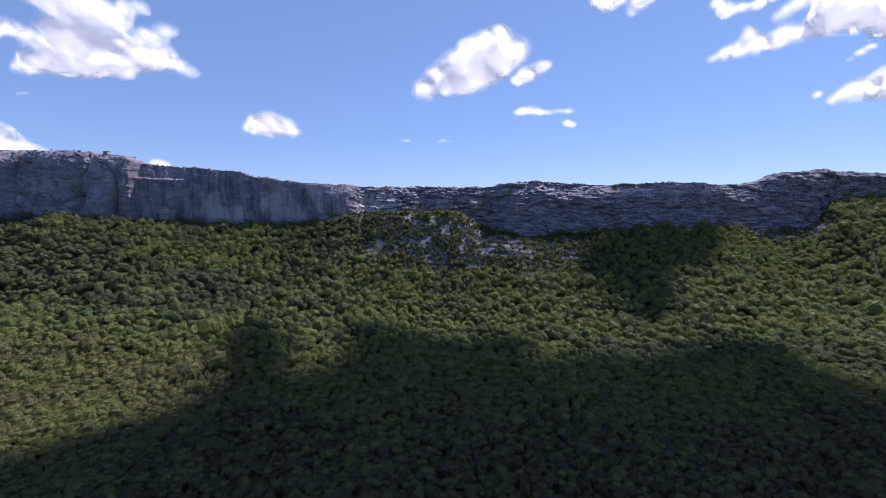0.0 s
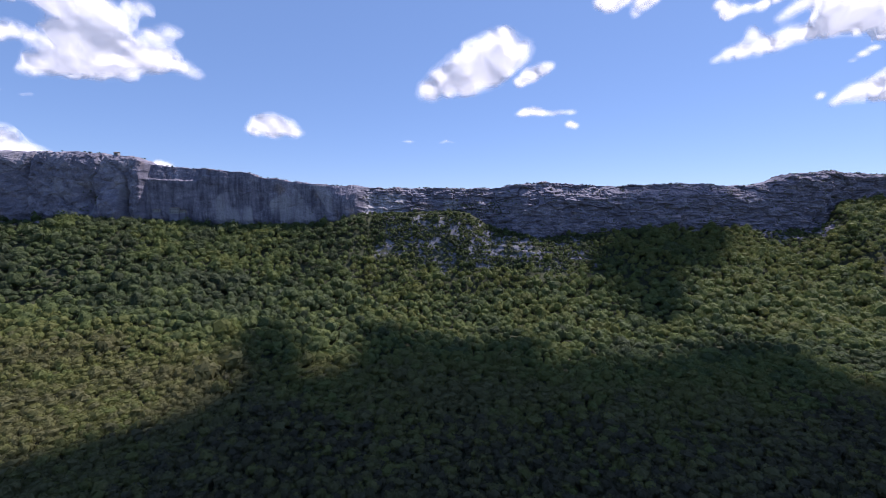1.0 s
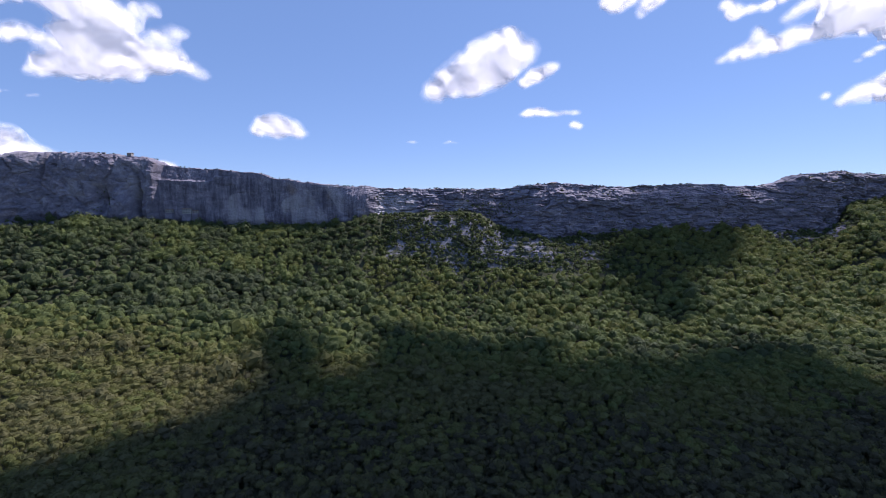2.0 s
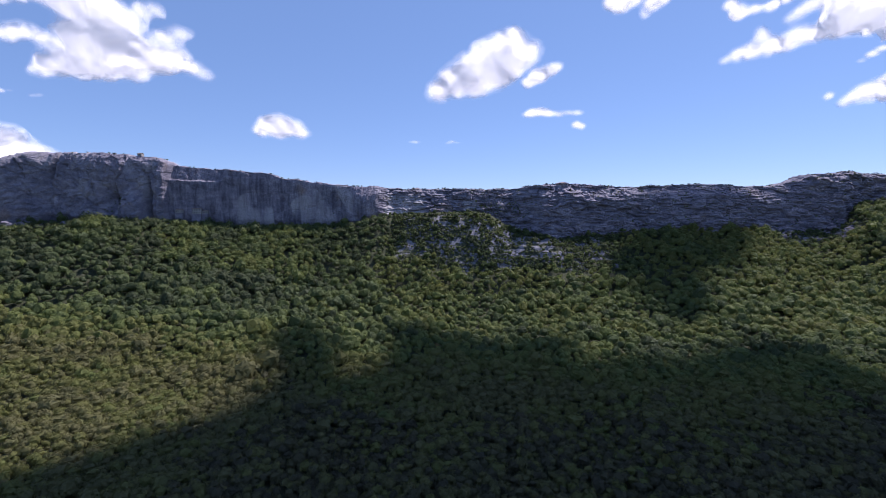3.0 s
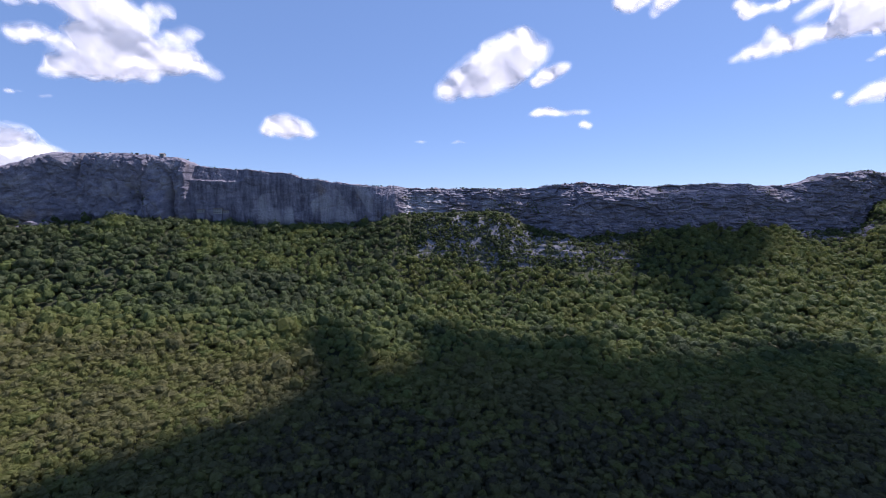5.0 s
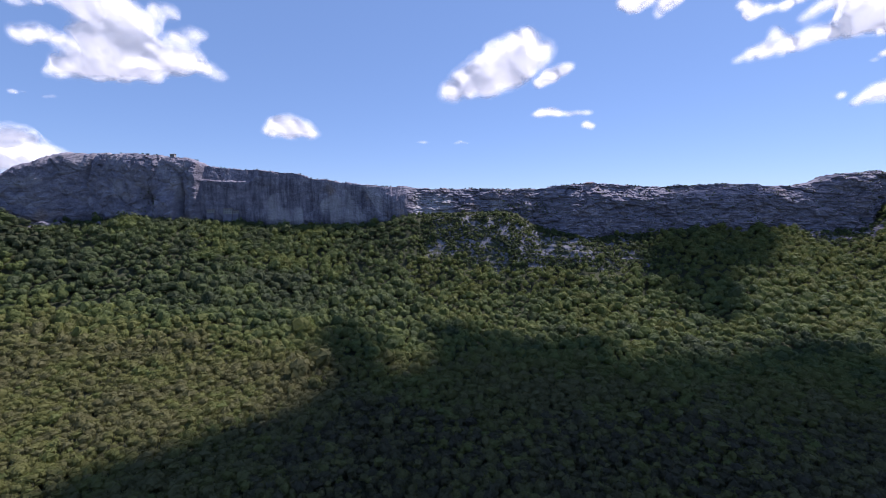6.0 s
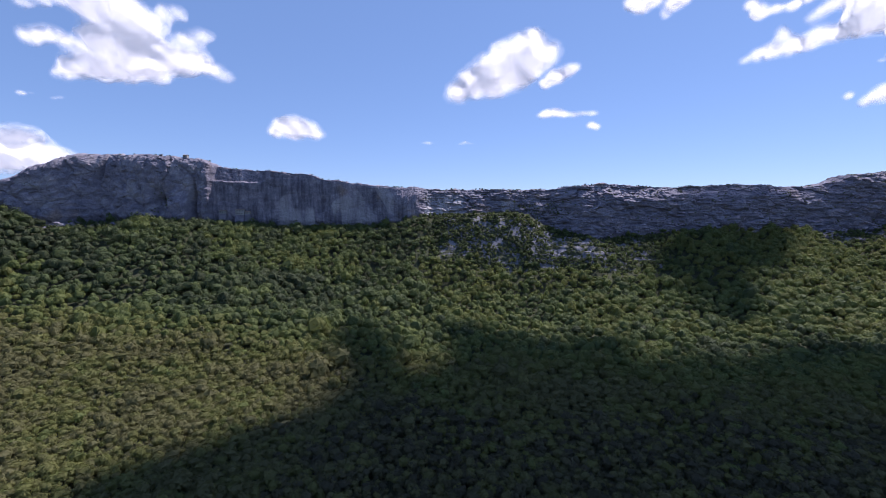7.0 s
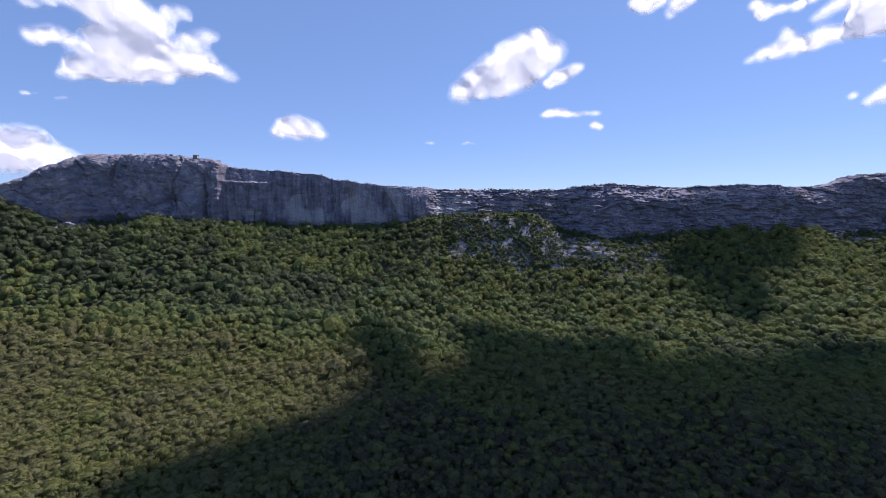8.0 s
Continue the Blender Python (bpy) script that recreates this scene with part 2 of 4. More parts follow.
def ground_material(name):
    """Leaf litter and undergrowth, with bare limestone and scree where the mesh says so."""
    m, n, l = material(name)
    soil = ramp(n, l, noise_of(n, l, 0.25, 6.0), [(0.3, (0.045, 0.053, 0.030)), (0.6, (0.064, 0.070, 0.042)), (0.8, (0.085, 0.084, 0.058))])
    stone = ramp(n, l, noise_of(n, l, 0.30, 7.0, (1, 1, 1.5), 0.7), [(0.3, (0.105, 0.108, 0.130)), (0.7, (0.25, 0.248, 0.275))])
    bare = n.new("ShaderNodeAttribute")
    bare.attribute_name = "bare"
    add = n.new("ShaderNodeMath")
    add.operation = "ADD"
    l.new(bare.outputs["Fac"], add.inputs[0])
    l.new(noise_of(n, l, 0.06, 5.0, (1, 1, 1), 0.65), add.inputs[1])
    fac = ramp(n, l, add.outputs[0], [(0.92, (0, 0, 0)), (1.0, (1, 1, 1))])
    c = mixed(n, l, fac, soil, stone)
    bump = node(n, "ShaderNodeBump", Strength=0.8, Distance=1.0)
    l.new(noise_of(n, l, 0.5, 7.0), bump.inputs["Height"])
    bsdf = node(n, "ShaderNodeBsdfPrincipled", Roughness=0.95)
    bsdf.inputs["Specular IOR Level"].default_value = 0.1
    out = n.new("ShaderNodeOutputMaterial")
    l.new(c, bsdf.inputs["Base Color"])
    l.new(bump.outputs[0], bsdf.inputs["Normal"])
    l.new(bsdf.outputs[0], out.inputs[0])
    return m


def cloud_material(name):
    """White droplets: sunlight falls on the crown, goes through, and comes out of the other side."""
    m, n, l = material(name)
    diff = node(n, "ShaderNodeBsdfDiffuse", Color=(0.85, 0.85, 0.87, 1))
    trans = node(n, "ShaderNodeBsdfTranslucent", Color=(0.62, 0.62, 0.65, 1))
    body = n.new("ShaderNodeMixShader")
    body.inputs[0].default_value = 0.86
    out = n.new("ShaderNodeOutputMaterial")
    l.new(diff.outputs[0], body.inputs[1])
    l.new(trans.outputs[0], body.inputs[2])
    l.new(body.outputs[0], out.inputs[0])
    return m


def deep_cloud_material(name):
    """Dense droplets: light wanders through the heap and leaves it softened."""
    m, n, l = material(name)
    body = node(n, "ShaderNodeBsdfPrincipled", Roughness=1.0)
    body.inputs["Base Color"].default_value = (0.90, 0.90, 0.90, 1)
    body.inputs["Specular IOR Level"].default_value = 0.0
    body.inputs["Subsurface Weight"].default_value = 1.0
    body.inputs["Subsurface Radius"].default_value = (1, 1, 1)
    body.inputs["Subsurface Scale"].default_value = 90.0
    out = n.new("ShaderNodeOutputMaterial")
    l.new(body.outputs[0], out.inputs[0])
    return m


def veil_material(name):
    """Thin droplets round a cloud, torn by the wind: the less of them, the clearer."""
    m, n, l = material(name)
    depth = n.new("ShaderNodeAttribute")
    depth.attribute_name = "depth"
    coarse = noise_of(n, l, 0.014, 5.0, (1, 1, 1.3), 0.55)
    add = n.new("ShaderNodeMath")
    add.operation = "MULTIPLY_ADD"
    add.inputs[1].default_value = 0.7
    l.new(coarse, add.inputs[0])
    l.new(depth.outputs["Fac"], add.inputs[2])
    alpha = ramp(n, l, add.outputs[0], [(0.20, (0, 0, 0)), (0.48, (0.10,) * 3), (0.78, (0.44,) * 3), (1.1, (0.84,) * 3)])
    diff = node(n, "ShaderNodeBsdfDiffuse", Color=(0.85, 0.85, 0.855, 1))
    trans = node(n, "ShaderNodeBsdfTranslucent", Color=(0.85, 0.85, 0.855, 1))
    clear = n.new("ShaderNodeBsdfTransparent")
    body, mix = n.new("ShaderNodeMixShader"), n.new("ShaderNodeMixShader")
    body.inputs[0].default_value = 0.72
    out = n.new("ShaderNodeOutputMaterial")
    l.new(diff.outputs[0], body.inputs[1])
    l.new(trans.outputs[0], body.inputs[2])
    l.new(alpha, mix.inputs[0])
    l.new(clear.outputs[0], mix.inputs[1])
    l.new(body.outputs[0], mix.inputs[2])
    l.new(mix.outputs[0], out.inputs[0])
    return m


# last stop: trunks and brown-grey trees, also painting extra shade into the lower forest
LEAVES = foliage_material("broadleaf foliage", [
    (0.0, (0.072, 0.092, 0.046)), (0.28, (0.106, 0.139, 0.055)), (0.46, (0.160, 0.196, 0.062)),
    (0.62, (0.160, 0.174, 0.054)), (0.80, (0.167, 0.171, 0.061)), (0.90, (0.152, 0.149, 0.067)), (1.0, (0.080, 0.075, 0.051))])
ROCK = rock_material("limestone")
GROUND = ground_material("forest floor and scree")
BARK = plain_material("grey bark", (0.07, 0.06, 0.05), (0.20, 0.18, 0.155), 2.0)
CLOUD = cloud_material("cloud")
DEEP_CLOUD = deep_cloud_material("sunlit cloud")
VEIL = veil_material("cloud veil")
MASONRY = plain_material("pale stone masonry", (0.20, 0.19, 0.18), (0.34, 0.325, 0.305), 1.2)
PLASTER = plain_material("weathered white plaster", (0.22, 0.215, 0.21), (0.36, 0.35, 0.34), 0.8)
ROOFING = plain_material("old roof tiles", (0.17, 0.13, 0.11), (0.28, 0.22, 0.18), 2.0)
GLAZING = plain_material("dark window glass", (0.015, 0.017, 0.02), (0.03, 0.033, 0.04), 0.5, 0.15, 0.0)


# ---------------------------------------------------------------- building helpers
def mesh_of(name, verts, faces, mat, smooth_faces=False, **attributes):
    """A mesh from arrays: faces all with three or all with four corners; attributes are floats for each point."""
    me = bpy.data.meshes.new(name)
    faces = np.asarray(faces, np.int32)
    count, corners = faces.shape
    me.vertices.add(len(verts))
    me.vertices.foreach_set("co", np.asarray(verts, np.float32).ravel())
    me.loops.add(count * corners)
    me.loops.foreach_set("vertex_index", faces.ravel())
    me.polygons.add(count)
    me.polygons.foreach_set("loop_start", np.arange(0, count * corners, corners, dtype=np.int32))
    me.polygons.foreach_set("use_smooth", np.full(count, smooth_faces, dtype=bool))
    for key, values in attributes.items():
        at = me.attributes.new(key, "FLOAT", "POINT")
        at.data.foreach_set("value", np.asarray(values, np.float32))
    me.update(calc_edges=True)
    me.materials.append(mat)
    return me


def grid_faces(rows, cols):
    i = np.arange(rows - 1)[:, None] * cols + np.arange(cols - 1)[None, :]
    return np.stack([i, i + 1, i + cols + 1, i + cols], -1).reshape(-1, 4)


def part(name, bm, mat, parent, label=""):
    me = bpy.data.meshes.new(name)
    bm.to_mesh(me)
    bm.free()
    me.materials.append(mat)
    ob = new(name, me)
    ob.parent = parent
    return tagged(ob, label)


def ball(subdivisions):
    """Points and triangles of an icosphere of radius 1."""
    bm = bmesh.new()
    bmesh.ops.create_icosphere(bm, subdivisions=subdivisions, radius=1.0)
    v = np.array([p.co for p in bm.verts])
    f = np.array([[p.index for p in q.verts] for q in bm.faces])
    bm.free()
    return v, f


BALLS = {k: ball(k) for k in (1, 2)}
rng = np.random.default_rng(7)


# ---------------------------------------------------------------- ground
def build_ground():
    fine_x = np.arange(-1000, 1001, 8.0)
    fine_y = np.arange(200, 921, 5.0)
    far = np.array([30, 80, 160, 300, 500, 800, 1300, 2000, 2900, 3900])
    xs = np.concatenate([-1000 - far[::-1], fine_x, 1000 + far])
    ys = np.concatenate([200 - far[::-1], fine_y, 920 + far])
    gx, gy = np.meshgrid(xs, ys)
    gz = ground_z(gx, gy)
    d = line_y(gx) - gy
    bare = 0.50 * rockiness(gx, gy)
    bare = np.maximum(bare, 0.58 * (d < -60))
    me = mesh_of("ground", np.stack([gx, gy, gz], -1).reshape(-1, 3), grid_faces(len(ys), len(xs)), GROUND, True, bare=bare.ravel())
    tagged(new("ground", me), "wooded hillside rising to the foot of a limestone cliff", "ground", kind="structure")


build_ground()


def build_rock_slope(x0, x1, d0, d1, label):
    xs, ds = np.arange(x0, x1, 1.5), np.arange(d0, d1, 0.9)
    gx, gd = np.meshgrid(xs, ds)
    gy = line_y(gx) - gd
    gz = rock_z(gx, gy)
    gy = gy - 0.8 * fbm(gx / 3.5, gz / 2.5, 3, 2, 308)
    verts = np.stack([gx, gy, gz], -1).reshape(-1, 3)
    me = mesh_of("rock_slope", verts, grid_faces(len(ds), len(xs))[:, ::-1], GROUND, False, bare=(0.41 + 0.05 * spur(gx, gd)).ravel())
    tagged(new("rock_slope", me), label, "rock slope", kind="structure")


build_rock_slope(-190, 310, 1, 130, "stepped grey limestone slope with scrub below the cliff")
build_rock_slope(480, 720, 1, 70, "broken limestone ledges at the cliff's foot")
build_rock_slope(-760, -610, 4, 66, "pale scree and rock ledges under the western cliff")


# ---------------------------------------------------------------- cliff
def cliff_face(x, z, zt):
    """How far the rock stands back from the cliff's line, at x along it and at height z."""
    zf = foot_z(x)
    q = (z - zf) / np.maximum(zt - zf, 5)
    a = 1 - smooth(-526, -520, x)
    b = smooth(-526, -520, x) * (1 - smooth(-170, -150, x))
    c = smooth(-170, -150, x) * (1 - smooth(85, 125, x))
    d = smooth(85, 125, x) * (1 - smooth(575, 612, x))
    e = smooth(575, 612, x)
    back = np.zeros_like(x)
    wx, wz = x + 5 * fbm(x / 21, z / 21, 2, 2, 33), z + 5 * fbm(x / 21, z / 21, 6, 2, 34)
    # western massif: bulging buttresses, deep clefts, a rounded shoulder
    own, mid, joint = blocks(wx + 0.04 * z, wz, 44, 62, 35)
    own2, mid2, joint2 = blocks(wx + 6 * fbm(x / 9, z / 9, 1, 2, 36), wz, 12, 21, 37)
    massif = 13 * (1 - np.sqrt(np.clip(1 - np.clip((q - 0.83) / 0.18, 0, 1) ** 2, 0, 1)))
    massif = massif - 3.5 * own + 5 * mid ** 2 + 1.0 * np.exp(-(joint / 0.06) ** 2) - 1.4 * own2 + 2.4 * mid2 ** 2 + 0.9 * np.exp(-(joint2 / 0.08) ** 2)
    massif = massif - 17 * smooth(-592, -573, x) * (1 - smooth(-555, -552, x)) * (1 - smooth(166, 204, z + 7 * fbm(x / 9, z / 9, 3, 2, 38)))
    massif = massif + 15 * np.exp(-((x + 599 + 0.15 * (z - 178)) / 9) ** 2) * np.exp(-((z - 180) / 27) ** 2)
    massif = massif + 12 * np.exp(-((x + 548) / 3.5) ** 2) * (1 - smooth(195, 225, z)) + 9 * np.exp(-((x + 681 - 0.2 * (z - 237)) / 3.2) ** 2) * smooth(196, 222, z)
    massif = massif * (1 - 0.6 * np.exp(-((x + 530) / 9) ** 2))
    # the corner pillar stands well out of the wall beside it
    massif = massif - 4 * smooth(-540, -533, x + 3 * fbm(z / 14, 0, 3, 2, 46)) * (1 - smooth(222, 246, z + 5 * fbm(x / 6, z / 6, 3, 2, 47)))
    massif = massif + 4 * (1 - smooth(0.04, 0.16, q)) - 2.0 * fbm(x / 8, z / 8, 2, 3, 39) + 2.2 * np.abs(fbm(x / 13, z / 9, 5, 3, 40))
    back = back + a * massif
    # smooth wall with a terrace under its rim
    rim = np.interp(x, [-520, -445, -432, -380, -340, -170], [26, 22, 13, 11, 4, 3])
    wall = np.interp(x, [-520, -445, -432, -380, -340, -170], [4, 5, 2, 1.5, 1, 2]) * smooth(0, 3, z - (zt - rim)) + np.clip(z - (zt - rim) - 3, 0, 30) * np.interp(x, [-445, -430], [0.35, 0.18])
    own, mid, joint = blocks(wx, wz, 40, 34, 41)
    own2, mid2, joint2 = blocks(wx, wz, 9, 18, 43)
    wall = wall - 0.7 * own + 1.2 * mid ** 2 + 0.2 * np.exp(-(joint / 0.05) ** 2) - 0.6 * own2 + 0.4 * np.exp(-(joint2 / 0.10) ** 2) - 2.4 * fbm(x / 46, z / 55, 1, 3, 44)
    wall = wall + 5 * (1 - smooth(0.05, 0.22, q)) + 4 * np.exp(-((x + 470) / 22) ** 2) * np.exp(-((z - 152) / 10) ** 2)
    wall = wall - 6 * np.exp(-((x + 183) / 13) ** 2) * (1 - smooth(0.5, 0.95, q)) + 9 * smooth(-250, -175, x) * smooth(0.70, 1.0, q) ** 1.5
    back = back + b * wall
    # eastern bands: flat beds in steps, split into blocks
    zz = z + 0.02 * x + 4 * fbm(x / 60, z / 60, 4, 3, 51)
    bed = 8.5
    step = np.floor(zz / bed) + smooth(0.60, 1.0, zz / bed - np.floor(zz / bed))
    own, mid, joint = blocks(wx + 6 * fbm(x / 9, z / 9, 1, 2, 52), wz, 38, 17, 53)
    own2, mid2, joint2 = blocks(wx + 4 * fbm(x / 5, z / 5, 1, 2, 54), zz, 15, 3.6, 55, 0.7)
    rough = -3.6 * own + 5 * mid ** 2 + 1.0 * np.exp(-(joint / 0.10) ** 2) - 2.0 * own2 + 1.6 * mid2 ** 2 + 0.5 * np.exp(-(joint2 / 0.12) ** 2)
    rough = rough - 9 * fbm(x / 70, z / 200, 5, 2, 57) - 3 * fbm(x / 11, z / 6, 5, 3, 58)
    beds = 0.11 * bed * (step - zf / bed) + rough
    back = back + c * (np.clip(z - zf, 0, 100) * 0.45 + 1.2 * rough + 6)
    back = back + d * (beds + 17 * smooth(0.58, 1.0, q) ** 2) + e * (0.06 * np.clip(z - zf, 0, 120) + 1.25 * rough + 9 * smooth(0.84, 1.0, q) ** 2)
    return back - (1.1 - 0.4 * b + 0.6 * (c + d + e)) * fbm(x / 3.6, z / 2.6, 7, 3, 61)


def build_cliff():
    xs = np.arange(-960, 961, 1.3)
    rows, back_rows = 84, 14
    x = np.tile(xs, (rows, 1))
    zt = top_z(x) + 2.2 * fbm(x / 15, 0, 9, 3, 71) + 0.9 * fbm(x / 3.5, 0, 9, 2, 73)
    zb = np.minimum(foot_z(x), zt - 10) - 24
    v = np.linspace(0, 1, rows)[:, None]
    z = zb + (zt - zb) * v
    y = line_y(x) + cliff_face(x, z, zt)
    px = x + 1.4 * fbm(x / 9, z / 9, 12, 3, 75)
    pts = [np.stack([px, y, z], -1)]
    for k in range(1, back_rows + 1):
        s = 1.3 * k ** 1.4
        zk = zt[-1] + 0.05 * s - 0.0016 * s * s + 2.4 * fbm(xs / 7, s / 7, 13, 3, 77) * min(1, k / 2)
        pts.append(np.stack([px[-1], y[-1] + s, zk], -1)[None])
    verts = np.concatenate(pts).reshape(-1, 3)
    wet = smooth(-545, -505, verts[:, 0]) * (1 - smooth(-175, -150, verts[:, 0]))
    vx, vz = verts[:, 0], verts[:, 2]
    arch = 172 + 12 * np.sin(vx / 17) + 14 * fbm(vx / 24, 0, 3, 2, 411)
    pale = 0.75 * smooth(-432, -400, vx) * (1 - smooth(-300, -262, vx)) * smooth(-0.10, 0.16, fbm(vx / 26, vz / 90, 1, 3, 412) + 0.12) * (1 - smooth(-2, 3, vz - arch))
    pale = np.maximum(pale, 0.45 * smooth(-300, -270, vx) * (1 - smooth(-215, -190, vx)) * smooth(0.05, 0.2, fbm((vx + 0.5 * vz) / 22, vz / 70, 5, 2, 413)))
    pale = np.maximum(pale, 0.85 * smooth(-158, -150, vx) * (1 - smooth(-92, -78, vx)) * (1 - smooth(186, 198, vz + 6 * fbm(vx / 9, vz / 9, 2, 2, 414))))
    pale = np.maximum(pale, 0.7 * smooth(-16, -10, vx) * (1 - smooth(8, 14, vx)) * (1 - smooth(182, 186, vz)))
    pale = np.maximum(pale, 0.35 * (1 - smooth(-535, -520, vx)) * smooth(0.12, 0.32, fbm(vx / 16, vz / 16, 7, 3, 415)))
    me = mesh_of("cliff", verts, grid_faces(rows + back_rows, len(xs)), ROCK, False, wet=wet, beds=0.2 + 0.35 * smooth(-180, -100, vx), pale=pale)
    tagged(new("cliff", me), "long grey limestone cliff with stained walls, clefts and ledges", "cliff", kind="structure")
    return verts.reshape(rows + back_rows, len(xs), 3)


CLIFF = build_cliff()


# ---------------------------------------------------------------- trees
def crown(seed, level, leaves, leaf, lumps=11, ruffle=0.36):
    """A lumpy crown of radius about 1, centred at 0: rounded boughs heaped on one another and loose clumps of leaves over them. Points and triangles."""
    r = np.random.default_rng(seed)
    ways = r.normal(size=(lumps, 3))
    ways[:, 2] = np.abs(ways[:, 2]) * 0.9 - 0.15
    ways /= np.linalg.norm(ways, axis=1)[:, None]
    reach = r.uniform(0.42, 0.74, lumps)
    sizes = r.uniform(0.30, 0.46, lumps)

    def radius(way):
        along = way @ ways.T * reach
        inside = np.maximum(sizes ** 2 - reach ** 2 + along ** 2, 0)
        hit = np.where(sizes ** 2 - reach ** 2 + along ** 2 > 0, along + np.sqrt(inside), 0)
        return np.maximum(hit.max(1), 0.60) + 0.07 * fbm(way[:, 0] * 5 + seed, way[:, 1] * 5, way[:, 2] * 5, 2, seed)

    v, f = BALLS[level]
    f = f[(v[f][:, :, 2].mean(1) > -0.35)]
    core = v * (radius(v) * 0.93)[:, None]
    way = r.normal(size=(leaves, 3))
    way[:, 2] = np.abs(way[:, 2]) - 0.35 * r.random(leaves)
    way /= np.linalg.norm(way, axis=1)[:, None]
    at = way * (radius(way) * r.uniform(0.95, 1.0 + 0.4 * ruffle, leaves))[:, None]
    tilt = way + r.normal(size=(leaves, 3)) * ruffle
    tilt /= np.linalg.norm(tilt, axis=1)[:, None]
    side = np.cross(tilt, r.normal(size=(leaves, 3)))
    side /= np.linalg.norm(side, axis=1)[:, None]
    up = np.cross(tilt, side)
    size = leaf * r.uniform(0.6, 1.4, leaves)[:, None]
    a, b, c = at + side * size, at - side * size * 0.6 + up * size * 0.8, at - side * size * 0.5 - up * size * 0.8
    pts = np.stack([a, b, c], 1).reshape(-1, 3)
    tri = np.arange(leaves * 3).reshape(-1, 3) + len(core)
    return np.concatenate([core, pts]), np.concatenate([f, tri])


NEAR_CROWNS = [crown(100 + k, 2, 220, 0.17, 12, 0.40) for k in range(10)]
MID_CROWNS = [crown(200 + k, 1, 100, 0.155, 11, 0.22) for k in range(14)]
FAR_CROWNS = [crown(300 + k, 2, 110, 0.135, 15, 0.28) for k in range(14)]
UPPER_CROWNS = [crown(350 + k, 1, 110, 0.16, 12, 0.28) for k in range(14)]
BUSHES = [crown(400 + k, 1, 34, 0.24) for k in range(8)]


def tapered(p, q, r0, r1, sides):
    """A tapered limb from p to q: points and triangles."""
    p, q = np.asarray(p, float), np.asarray(q, float)
    w = (q - p) / np.linalg.norm(q - p)
    s = np.cross(w, (0.3, 0.9, 0.1))
    s /= np.linalg.norm(s)
    t = np.cross(w, s)
    ang = np.arange(sides) * 2 * math.pi / sides
    ring = np.cos(ang)[:, None] * s + np.sin(ang)[:, None] * t
    v = np.concatenate([p + ring * r0, q + ring * r1])
    i = np.arange(sides)
    j = (i + 1) % sides
    return v, np.concatenate([np.stack([i, j, j + sides], 1), np.stack([i, j + sides, i + sides], 1)])


def joined(pieces):
    verts, faces, at = [], [], 0
    for v, f in pieces:
        verts.append(v)
        faces.append(f + at)
        at += len(v)
    return np.concatenate(verts), np.concatenate(faces)


